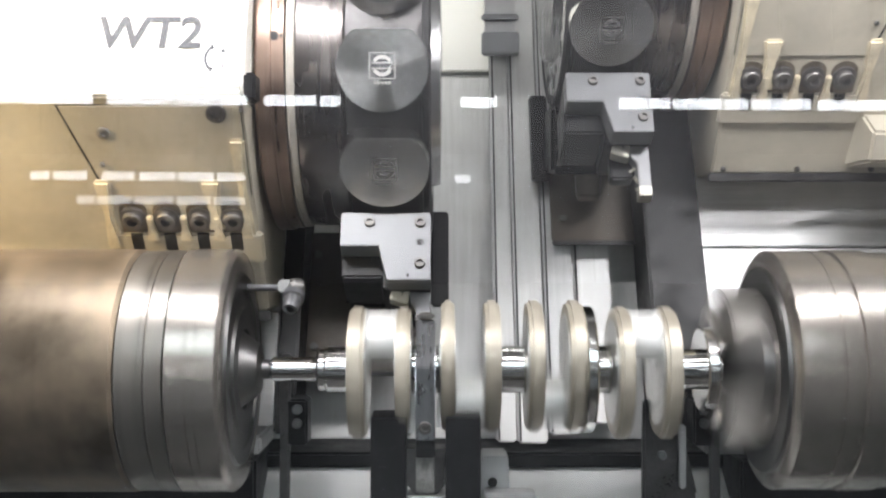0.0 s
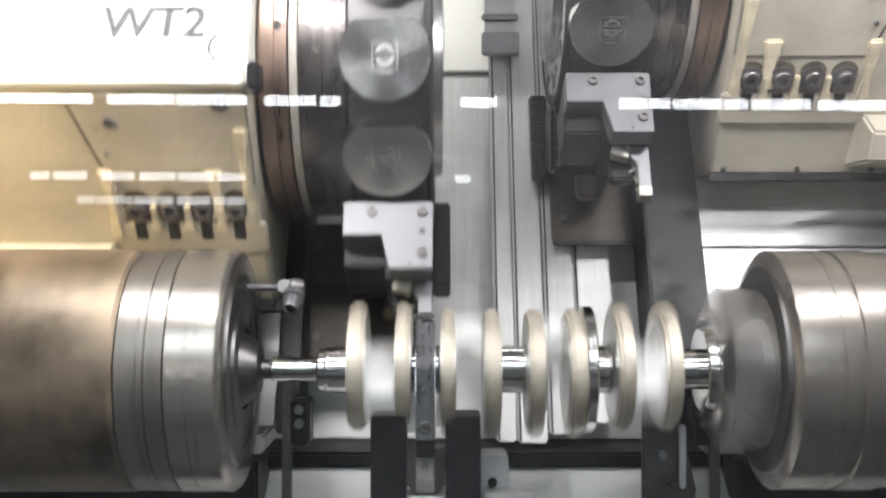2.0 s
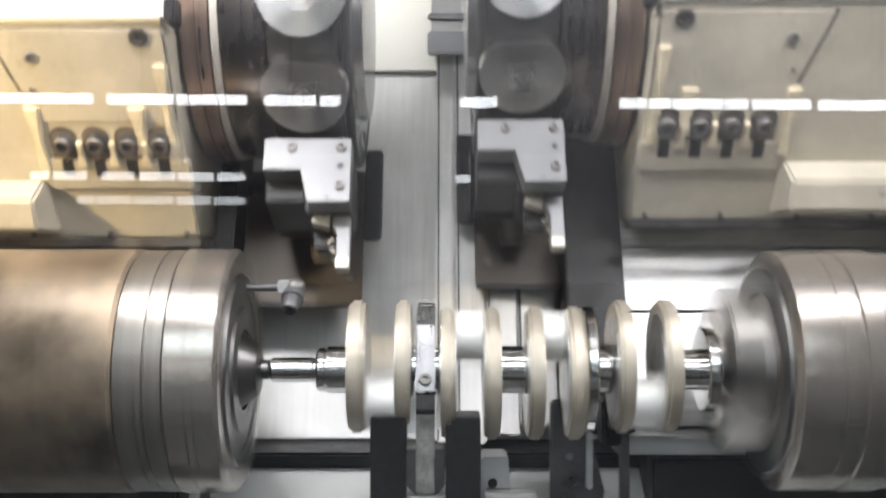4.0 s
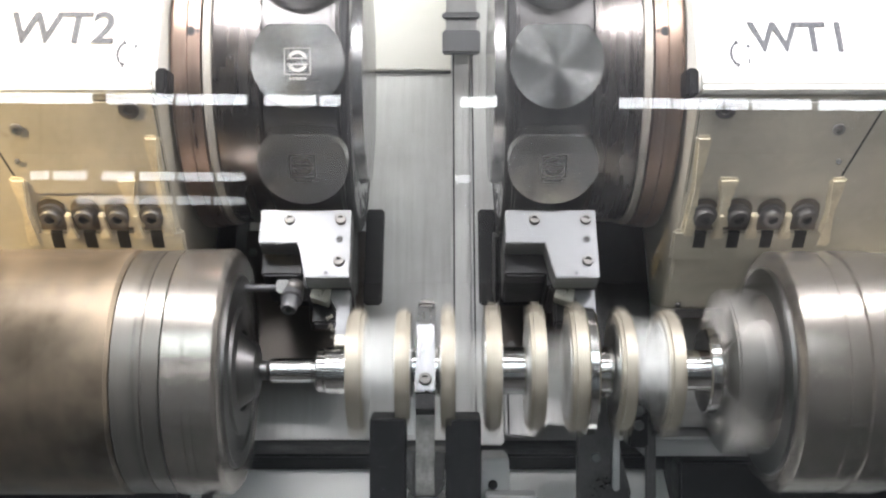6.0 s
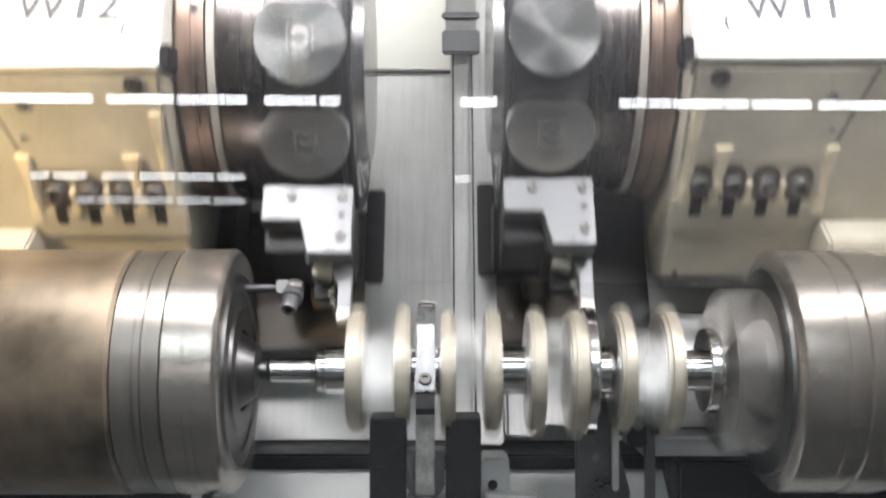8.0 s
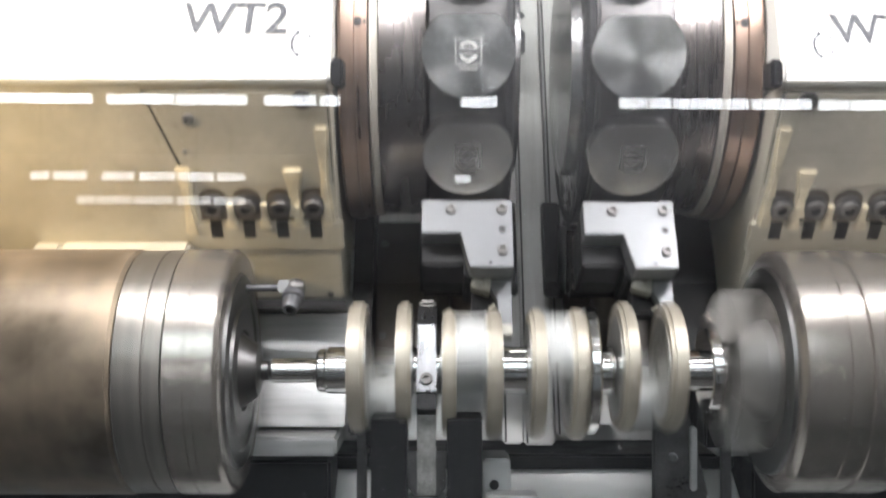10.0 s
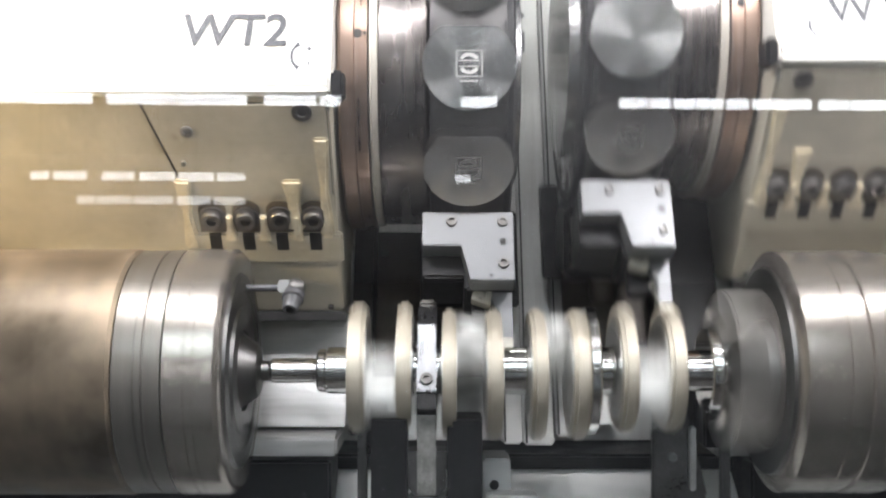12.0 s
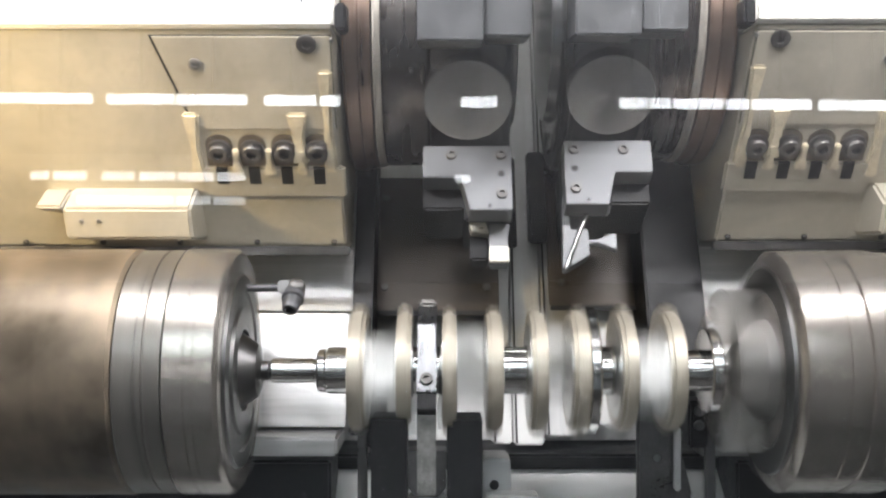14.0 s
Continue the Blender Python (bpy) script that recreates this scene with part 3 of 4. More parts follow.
def turret(side):
    """Turret head with its origin at the axis. side -1: its drive is on the viewer's left."""
    t = thing("tool_turret", pose(LX if side < 0 else RX, CY, CZ), "dark steel twelve station tool turret with round covers", "tool turret", "tool turrets")
    own = bmesh.new()
    n = 12
    w0, w1 = -0.046, 0.046
    ra = (RF - 0.0255) / math.cos(math.pi / n)
    poly = [(-ra * math.cos(radians(-TOOL_ANGLE + 30 * k + 15)), ra * math.sin(radians(-TOOL_ANGLE + 30 * k + 15))) for k in range(n)]
    body = prism(poly, w0, w1, 0.004)
    part("turret_body", body, M_GUN, t, "dark steel turret drum with flats")
    end = w1 if side < 0 else w0
    o = 1 if side < 0 else -1
    part("end_plate", lathe([(end, 0.0), (end, 0.200), (end + o * 0.008, 0.199), (end + o * 0.010, 0.196), (end + o * 0.010, 0.150), (end + o * 0.022, 0.146), (end + o * 0.024, 0.05), (end + o * 0.024, 0.0)], 72), M_END, t, "polished steel end plate with bores")
    part("rim_seal", lathe([(end + o * 0.0005, 0.2005), (end + o * 0.0005, 0.217), (end + o * 0.008, 0.216), (end + o * 0.011, 0.212), (end + o * 0.009, 0.2005)], 72), M_RUBBER, t, "black rim seal")
    for k in range(36):
        a = radians(10 * k + 5)
        r = (0.182, 0.172, 0.166)[k % 3]
        part("end_hole", disc((0.0115, 0.0055, 0.0045)[k % 3], 0.001, 20, 0, None, aim((end + o * 0.0095, -r * math.cos(a), r * math.sin(a)), (o, 0, 0))), M_HOLE, t)
    for k in range(n):
        m = station(-TOOL_ANGLE + 30 * k)
        if k == 0:
            tool_block(t, m, 1, "narrow")
        elif k == 4:
            tool_block(t, m, 1 if side < 0 else -1, "wide" if side < 0 else "needle")
        elif k == 6:
            big_block(t, m, 1)
        elif k == 11:
            boring_holder(t, m)
        elif k == 10:
            continue  # empty station
        else:
            cover_disc(t, m, M_ETCH_DIM if k == 1 else M_ETCH if k == 2 and side < 0 else None, k != 5)
    return t


# lower face of the housing, from its front lip down and back
LIP_Y, LIP_Z, LOW_Y, LOW_Z = -0.085, 0.327, 0.120, 0.065


def housing(side):
    """Turret housing on its slide, mirrored for the other spindle. Local origin as the turret's."""
    t = thing("turret_housing", pose(LX if side < 0 else RX, CY, CZ), "cream painted turret housing with bronze ring and bolted clamps" if side < 0 else "cream painted turret housing standing in half shade", "turret housing", "turret housings")
    mx = Matrix.Diagonal((-side, 1, 1, 1))
    off = Matrix.Translation((0, -CY, -CZ))
    xe, xl = -0.160, -0.95

    def put(name, bm, mat, parent=t, label=""):
        bm.transform(mx)
        return part(name, bm, mat, parent, label)
    top = [(-0.090, 0.331), (0.072, 0.86), (0.30, 0.86), (0.30, 0.336), (-0.086, 0.322)]
    hood = put("hood", join(None, prism(top, xl, xe, 0.004), off), M_WHITE, t, "white sloping hood")
    low = [(LIP_Y + 0.004, LIP_Z - 0.005), (0.30, 0.330), (0.30, LOW_Z), (LOW_Y, LOW_Z)]
    under = put("lower_casing", join(None, prism(low, xl, xe - 0.003, 0.003), off), M_TAN, t, "oily cream lower casing, its shade put into a darker tone")
    # brown oily plate of the cross slide behind the tools; it lies along the way of travel
    def on_slide(z, lift=0.0):
        return 0.325 - CY + 0.467 * (z + CZ - 0.17) - lift
    plate = put("slide_plate", prism([(on_slide(-0.212), -0.212), (on_slide(-0.415), -0.415), (on_slide(-0.415, -0.010), -0.415), (on_slide(-0.212, -0.010), -0.212)], -0.137, 0.0525, 0.002), M_BROWN, t, "brown oily cross slide plate")
    put("plate_edge", prism([(on_slide(-0.414, 0.004), -0.414), (on_slide(-0.421, 0.004), -0.421), (on_slide(-0.421, -0.008), -0.421), (on_slide(-0.414, -0.008), -0.4155)], -0.135, 0.051, 0.001), M_RUBBER, plate, "black wiper lip")
    put("side_guide", prism([(on_slide(-0.180, 0.030), -0.180), (on_slide(-0.322, 0.030), -0.322), (on_slide(-0.322, -0.009), -0.322), (on_slide(-0.180, -0.009), -0.180)], 0.0535, 0.080, 0.003), M_BLACK, t, "black side guide")
    for x, z in ((-0.118, -0.245), (-0.118, -0.380), (0.034, -0.380)):
        put("plate_screw", disc(0.006, 0.0025, 20, 0.0008, None, aim((x, on_slide(z, 0.0005), z), (0, -0.906, 0.423))), M_SCREW, plate)
    # rings round the turret axis
    put("bronze_ring", lathe([(-0.158, 0.10), (-0.158, 0.206), (-0.154, 0.210), (-0.138, 0.210), (-0.137, 0.207), (-0.122, 0.207), (-0.120, 0.12)], 96), M_BRONZE, t, "brown bronze ring")
    put("seal_ring", lathe([(-0.1195, 0.12), (-0.1195, 0.205), (-0.1165, 0.206), (-0.110, 0.204), (-0.110, 0.12)], 96), M_SEAL, t, "pale seal ring")
    put("drive_drum", lathe([(-0.1095, 0.12), (-0.1095, 0.201), (-0.105, 0.203), (-0.051, 0.203), (-0.047, 0.198), (-0.047, 0.12)], 96), M_DRUM, t, "dark turned drive drum")
    for ang, r, x in ((6, 0.0058, -0.1335), (6, 0.0022, -0.1245)):
        a = radians(ang)
        put("ring_hole", disc(r, 0.0009, 20, 0, None, aim((x, -0.2066 * math.cos(a), 0.2066 * math.sin(a)), (0, -math.cos(a), math.sin(a)), (1, 0, 0))), M_HOLE)
    # lower face coordinates
    d = Vector((0, LOW_Y - LIP_Y, LOW_Z - LIP_Z))
    nrm = Vector((0, d.z, -d.y)).normalized()

    def face(x, f, lift=0.0):
        return Vector((x - (LX if side < 0 else LX), LIP_Y - CY, LIP_Z - CZ)) + d * f + nrm * lift
    back = aim((0, 0, 0), nrm)

    def on_face(x, f, lift=0.0):
        return Matrix.Translation(face(x, f, lift)) @ back.to_3x3().to_4x4()
    L = d.length
    # inspection panel with its screws
    q = on_face(-0.235, 0.05)
    put("panel_gap", join(None, prism([(-0.118, 0.0025), (0.099, 0.0025), (0.099, -0.1275), (-0.081, -0.1275)], 0, 0.0006, 0, axis="y"), q @ LAY), M_HOLE, t, "dark gap round the panel")
    panel = put("access_panel", join(None, prism([(-0.114, 0.001), (0.098, 0.001), (0.098, -0.1275), (-0.077, -0.1275)], 0, 0.0025, 0.0006, axis="y"), q @ LAY), M_TAN, t, "oily cream access panel in the casing's shaded tone")
    for x, f, r in ((-0.302, 0.155, 0.0075), (-0.312, 0.29, 0.0035), (-0.165, 0.075, 0.012), (-0.135, 0.06, 0.003)):
        bm = lathe([(0, r), (0.003, r), (0.0035, r * 0.85), (0.0035, r * 0.5), (0.001, r * 0.45), (0.001, 0)], 24)
        bm.transform(Matrix.Rotation(-math.pi / 2, 4, "Y"))
        put("panel_screw", join(None, bm, on_face(x, f, 0.0022)), M_SCREW if r > 0.01 else M_WORN)
    # clamps
    for k, x in enumerate((-0.288, -0.246, -0.204, -0.162)):
        # flat arches instead of hollows; the pockets' shade is put into their brown
        arch = [(-0.0175, -0.024), (0.0175, -0.024)] + [(0.0175 * math.cos(radians(g)), 0.008 + 0.016 * math.sin(radians(g))) for g in range(0, 181, 20)]
        bm = join(None, prism(arch, 0.0, 0.002, 0.0005, axis="y"), on_face(x, 0.53, 0.0) @ LAY)
        slot = put("clamp_pocket", bm, M_POCKET_SHADE, t, "clamp pocket, its shade painted dark on a flat arch")
        bm = lathe([(0, 0.0135), (0.006, 0.0135), (0.006, 0.0125), (0.010, 0.0125), (0.012, 0.011), (0.012, 0.0062), (0.004, 0.006), (0.004, 0)], 32)
        bm.transform(Matrix.Rotation(-math.pi / 2, 4, "Y"))
        put("clamp_bolt", join(None, bm, on_face(x, 0.53, 0.002)), M_SCREW, slot)
        bm = lathe([(0, 0.0165), (0.004, 0.0165), (0.0045, 0.0155), (0.0045, 0.0138), (0.0, 0.0138)], 32)
        bm.transform(Matrix.Rotation(-math.pi / 2, 4, "Y"))
        put("washer", join(None, bm, on_face(x, 0.53, 0.002)), M_SCREW, slot)
        bm = join(None, box(-0.0075, 0.0075, -0.050, -0.0245, 0.001, 0.0056, 0.0005), on_face(x, 0.53, 0.0))
        put("slot_notch", bm, M_HOLE, slot)
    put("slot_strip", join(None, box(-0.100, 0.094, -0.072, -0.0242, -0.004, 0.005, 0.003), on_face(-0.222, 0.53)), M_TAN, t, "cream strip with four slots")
    for x, f, w, h in ((-0.318, 0.36, 0.011, 0.105), (-0.185, 0.36, 0.014, 0.075), (-0.146, 0.18, 0.010, 0.150)):
        bm = join(None, prism([(-w, 0), (w, 0), (w * 0.50, -h * 0.5), (w * 0.95, -h), (-w * 0.95, -h), (-w * 0.50, -h * 0.5)], 0.0, 0.0135, 0.0036, axis="y"), on_face(x, f, -0.0065) @ LAY)
        put("cast_rib", bm, M_CAST, t, "cream cast rib")
    for x in (-0.267, -0.225, -0.183):
        put("clamp_lug", join(None, prism([(-0.0045, 0.004), (0.0045, 0.004), (0.0035, -0.012), (0.0085, -0.034), (-0.0085, -0.034), (-0.0035, -0.012)], 0.0, 0.0095, 0.002, axis="y"), on_face(x, 0.53) @ LAY), M_CAST, t, "cream clamp lug")
    # ledge box and skirt at the foot
    shift = Matrix.Translation((-LX, -CY, -CZ))
    ledge = put("ledge_box", join(None, prism([(0.024, 0.073), (0.006, 0.112), (0.045, 0.140), (0.125, 0.140), (0.125, 0.073)], -0.485, -0.322, 0.004), shift), M_TAN, t, "cream ledge box")
    put("ledge_cap", join(None, prism([(0.012, 0.110), (0.008, 0.115), (0.045, 0.139), (0.125, 0.139), (0.125, 0.110)], -0.520, -0.4855, 0.004), shift), M_TAN, ledge, "overhanging end cap")
    for x in (-0.462, -0.440):
        put("ledge_screw", join(None, disc(0.003, 0.002, 16, 0.0006, None, aim((x, 0.0135, 0.096), (0, -1, -0.45))), shift), M_WORN, ledge)
    put("skirt", join(None, box(-0.93, -0.128, 0.100, 0.112, 0.052, 0.0645, 0.002), Matrix.Translation((-LX, -CY, -CZ))), M_GUN, t, "dark steel wiper skirt")
    for k in range(6):
        put("skirt_bolt", disc(0.004, 0.004, 16, 0.001, None, aim((-0.15 - 0.105 * k - LX, 0.112 - CY, 0.071 - CZ), nrm)), M_SCREW)
    # cable clamp on the hood's edge
    put("hood_bracket", join(None, box(-0.160, -0.146, -0.096, -0.06, 0.318, 0.350, 0.003), Matrix.Translation((0.002, -CY, -CZ))), M_BLACK, t)
    # label on the hood
    e = Vector((0, 0.162, 0.529)).normalized()
    hn = Vector((0, -e.z, e.y))
    base = Vector((0, -0.090 - CY, 0.331 - CZ))
    turn = aim((0, 0, 0), hn, e).to_3x3().to_4x4()

    def hood_at(x, up):
        return Matrix.Translation(base + Vector((x, 0, 0)) + e * up + hn * 0.0012) @ turn
    if side < 0:
        part("label_plate", join(None, box(-0.022, 0.022, -0.020, 0.022, -0.001, -0.0002, 0), hood_at(-0.188, 0.038)), M_STICKER, t)
        lettering("lettering", "WT2", 0.0575, hood_at(-0.334, 0.053), M_INK, t, 0.0003, 0.08)
        ix = -0.190
    else:
        lettering("lettering", "WT1", 0.0545, hood_at(0.222, 0.042), M_INK, t, 0.0003, -0.05)
        ix = 0.213
        part("label_plate", join(None, box(-0.022, 0.115, -0.018, 0.030, -0.001, -0.0002, 0), hood_at(ix, 0.030)), M_STICKER, t)
    bm = bmesh.new()
    arc = [(-0.0165 * math.cos(radians(a)), 0.0185 * math.sin(radians(a))) for a in range(-55, 56, 10)]
    arc += [(-0.0130 * math.cos(radians(a)), 0.0152 * math.sin(radians(a))) for a in range(55, -56, -10)]
    own = prism(arc, 0, 0.0004, 0, axis="y")
    own.transform(LAY)
    join(bm, own, hood_at(ix, 0.039))
    for s in (-1, 1):
        tri = [(-0.0115, s * 0.0100), (-0.0045, s * 0.0125), (-0.0085, s * 0.0190)]
        own = prism(tri, 0, 0.0004, 0, axis="y")
        own.transform(LAY)
        join(bm, own, hood_at(ix, 0.039))
    for b in ((0.002, 0.009, 0.0085, 0.0105), (0.0045, 0.0065, 0.006, 0.013), (0.0045, 0.0065, -0.013, -0.006)):
        join(bm, box(b[0], b[1], b[2], b[3], 0, 0.0004, 0), hood_at(ix, 0.039))
    part("rotation_symbol", bm, M_INK, t, "printed turning arrow")
    return t


def saddle(side):
    """Slide base and way covers that travel along the bed only."""
    t = thing("saddle_cover", pose(LX if side < 0 else RX, CY, CZ), "grey steel saddle with sloping way covers under the turret", "saddle", "saddles")
    mx = Matrix.Diagonal((-side, 1, 1, 1))
    off = Matrix.Translation((-LX, -CY, -CZ))

    def put(name, bm, mat, parent=t, label=""):
        bm.transform(off)
        bm.transform(mx)
        return part(name, bm, mat, parent, label)

    def slope(z, lift=0.0):
        return 0.175 + 0.42 * (z + 0.05) - lift
    put("upper_plate", prism([(slope(0.60), 0.60), (slope(0.152), 0.152), (slope(0.152) + 0.02, 0.152), (slope(0.60) + 0.02, 0.60)], -0.95, -0.130, 0.002), M_SHEET, t, "bright steel cover plate")
    put("middle_plate", prism([(slope(0.149, 0.006), 0.149), (slope(0.060, 0.006), 0.060), (slope(0.060) + 0.02, 0.060), (slope(0.149) + 0.02, 0.149)], -0.95, -0.131, 0.002), M_SHEET, t, "bright steel cover plate")
    put("lower_plate", prism([(slope(0.057, 0.012), 0.057), (slope(-0.094, 0.012), -0.094), (slope(-0.094) + 0.02, -0.094), (slope(0.057) + 0.02, 0.057)], -0.95, -0.134, 0.002), M_SHEET, t, "bright steel cover plate")
    put("foot_box", box(-0.95, -0.140 if side < 0 else -0.098, 0.095, 0.20, -0.124, -0.0985, 0.004), M_SHEET, t, "bright steel foot box")
    put("slide_column", prism([(slope(0.62, 0.02), 0.62), (slope(-0.10, 0.04), -0.10), (slope(-0.10) + 0.08, -0.10), (slope(0.62) + 0.08, 0.62)], -0.128, -0.100 if side < 0 else -0.046, 0.003), M_BLACK, t, "black slide column")
    bar = put("scraper_bar", prism([(0.075, 0.010), (0.060, -0.30), (0.070, -0.30), (0.088, 0.010)], -0.112, -0.099, 0.002), M_GUN, t, "dark scraper bar")
    b = put("scraper_bracket", box(-0.099, -0.074, 0.055, 0.10, -0.105, -0.045, 0.003), M_BLACK, t, "black bracket with two bolts")
    for z in (-0.058, -0.076):
        put("bracket_bolt", disc(0.0065, 0.005, 20, 0.001, None, aim((-0.087, 0.055, z), (0, -1, 0))), M_PLATE, b)
    if side > 0:
        leaf = part("deflector", join(None, prism([(0.012, -0.045), (0.052, -0.040), (0.082, -0.165), (0.066, -0.190), (0.012, -0.30)], 0.045, 0.060, 0.003, axis="y"), Matrix.Translation((0.024, -CY, -CZ))), M_GUN, t, "dark bent deflector plate")
        part("deflector_bolt", disc(0.006, 0.004, 20, 0.001, None, aim((0.060, 0.0452 - CY, -0.115 - CZ), (0, -1, 0))), M_PLATE, leaf)
        part("deflector_lip", join(None, box(0.056, 0.064, 0.030, 0.0445, -0.155, -0.075, 0.002), Matrix.Translation((0.024, -CY, -CZ))), M_SHEET_DULL, leaf)
    put("under_box", box(-0.95, -0.150, 0.11, 0.22, -0.40, -0.132, 0.004), M_BLACK, t, "dark box under the saddle")
    return t


def way_cover():
    """Telescoping cover between the saddles: it slides at about half their travel."""
    t = thing("telescopic_cover", pose(0.105, 0.38, 0.2), "ribbed bright steel telescopic way cover", "way cover")

    def slope(z):
        return 0.42 * (z - 0.2)
    # rail and three plates with stepped lower ends
    for x0, x1, lift, low in ((-0.012, 0.017, 0.014, -0.332), (0.019, 0.063, 0.012, -0.334), (0.065, 0.110, 0.02, -0.321), (0.112, 0.168, 0.008, -0.308)):
        y = slope(low + 0.2)
        # a dark wiper line along each plate's edge
        part("edge_wiper", prism([(slope(0.62) - lift - 0.002, 0.42), (y - lift - 0.002, low + 0.004), (y - lift + 0.004, low + 0.004), (slope(0.62) - lift + 0.004, 0.42)], x0 + 0.003, x0 + 0.0055, 0.0005), M_RUBBER, t, "thin black wiper strip")
        part("cover_plate" if lift < 0.015 else "cover_rib", prism([(slope(0.62) - lift, 0.42), (y - lift, low), (y + 0.02, low), (slope(0.62) + 0.02, 0.42)], x0, x1, 0.003), M_BED if lift < 0.015 else M_RIB, t)
    # carrier at the head of the rail, with its stepped clamps
    y = slope(0.53) - 0.05
    head = part("rail_head", box(-0.020, 0.030, y - 0.012, y + 0.03, 0.29, 0.56, 0.004), M_RIB, t, "grey steel rail head")
    for z0, z1, out in ((0.268, 0.306, 0.030), (0.326, 0.338, 0.018), (0.372, 0.384, 0.018)):
        part("rail_clamp", box(-0.026, 0.036, y - out, y - 0.0125, z0, z1, 0.003), M_PLATE, head, "stepped steel clamp")
    return t


def bed():
    def slope(z):
        return 0.44 + 0.42 * (z - 0.2)
    tagged(part("bed_panel", prism([(slope(0.453), 0.453), (slope(-0.139), -0.139), (slope(-0.139) + 0.03, -0.139), (slope(0.453) + 0.03, 0.453)], -1.0, 1.0, 0.003), M_BED), "bright sloping steel bed panel with oily streaks", "bed panel", "", "structure")
    tagged(part("upper_wall_panel", prism([(slope(0.456) - 0.01, 0.456), (slope(0.93), 0.93), (slope(0.93) + 0.03, 0.93), (slope(0.456) + 0.03, 0.456)], -1.0, 1.0, 0.003), M_WHITE), "white painted upper wall panel", "wall panel", "", "structure")
    tagged(part("bed_ledge", box(-1.0, 1.0, 0.20, 0.36, -0.162, -0.141, 0.004), M_BLACK), "black ledge under the bed panel", "bed ledge", "", "structure")
    tagged(part("lower_apron", prism([(0.215, -0.164), (0.02, -0.30), (0.02, -0.36), (0.26, -0.20)], -1.0, 1.0, 0.003), M_APRON), "pale stained apron below the bed", "apron", "", "structure")


def bed_block():
    t = thing("stop_block", pose(0.062, 0.02, -0.112), "dull grey steel stop block with a bolt beside the steady rest", "stop block")
    part("block", prism([(-0.014, 0.0), (0.020, 0.0), (0.024, -0.10), (-0.014, -0.10)], 0.0, 0.06, 0.003, axis="y"), M_SHEET_DULL, t)
    part("bolt", disc(0.006, 0.003, 20, 0.001, None, aim((0.0, -0.0005, -0.032), (0, -1, 0))), M_HOLE, t)
    part("stop_bar", box(-0.010, 0.052, -0.035, -0.002, -0.060, -0.038, 0.002), M_SHEET_DULL, t, "flat grey steel bar")


def steady_rest():
    t = thing("steady_rest", pose(-0.021, -0.062, -0.050), "black oxide steady rest with two square posts", "steady rest")
    k = 0.953 * 0.0007
    for x0, x1 in ((657, 720), (790, 852)):
        a, b = (x0 - 754) * k, (x1 - 754) * k
        part("post", box(a, b, 0.0, 0.06, -0.40, 0.0, 0.0014), M_BLACK, t, "square black post")
    bm = prism([(-0.0225, -0.040), (0.0235, -0.040), (0.0235, -0.083), (0.014, -0.094), (-0.013, -0.094), (-0.0225, -0.083)], 0.016, 0.05, 0.001, axis="y")
    part("guide", bm, M_GUN, t, "dark chamfered guide between the posts")
    part("support_bar", box(-0.0112, 0.0112, 0.012, 0.040, -0.092, 0.004, 0.0015), M_WORN, t, "worn grey support bar")
    for x0, x1, z0 in ((-0.0214, -0.0128, -0.022), (0.0126, 0.0175, -0.016)):
        part("slide_shoe", prism([(x0, z0), (x1, z0), (x1, 0.024), (x1 - 0.003, 0.024), (x0, 0.010)], 0.020, 0.045, 0.001, axis="y"), M_STICKER, t, "white plastic slide shoe")
    part("guide_foot", box(-0.0225, 0.0235, 0.010, 0.05, -0.40, -0.0955, 0.002), M_SHEET_DULL, t)
    return t


def clamping_arm():
    """Swinging lever of the steady rest; its origin is its pivot behind the journal."""
    t = thing("clamping_lever", pose(-0.021, 0.050, -0.062, -30), "steel clamping lever with a socket screw over the journal", "clamping lever")
    w = 0.0117
    part("lever_head", prism([(-0.114, -0.0150), (-0.114, 0.0713), (-0.0627, 0.1226), (-0.048, 0.1226), (-0.048, 0.106), (-0.086, 0.066), (-0.086, -0.0150)], -w, w, 0.0014), M_LEVER, t, "bright ground lever head")
    part("lever_step", prism([(-0.110, -0.0155), (-0.110, -0.036), (-0.080, -0.036), (-0.020, -0.012), (-0.020, 0.010), (-0.0855, 0.010), (-0.0855, -0.0155)], -w + 0.0005, w - 0.0005, 0.0012), M_BLACK, t, "black lever step")
    part("lever_cap", box(-w + 0.001, w - 0.001, -0.0640, -0.046, 0.1230, 0.1330, 0.003), M_SCREW, t, "dark rounded cap")
    screw(t, aim((0.0, -0.1135, 0.0), (0, -1, 0)), 0.0075)
    return t


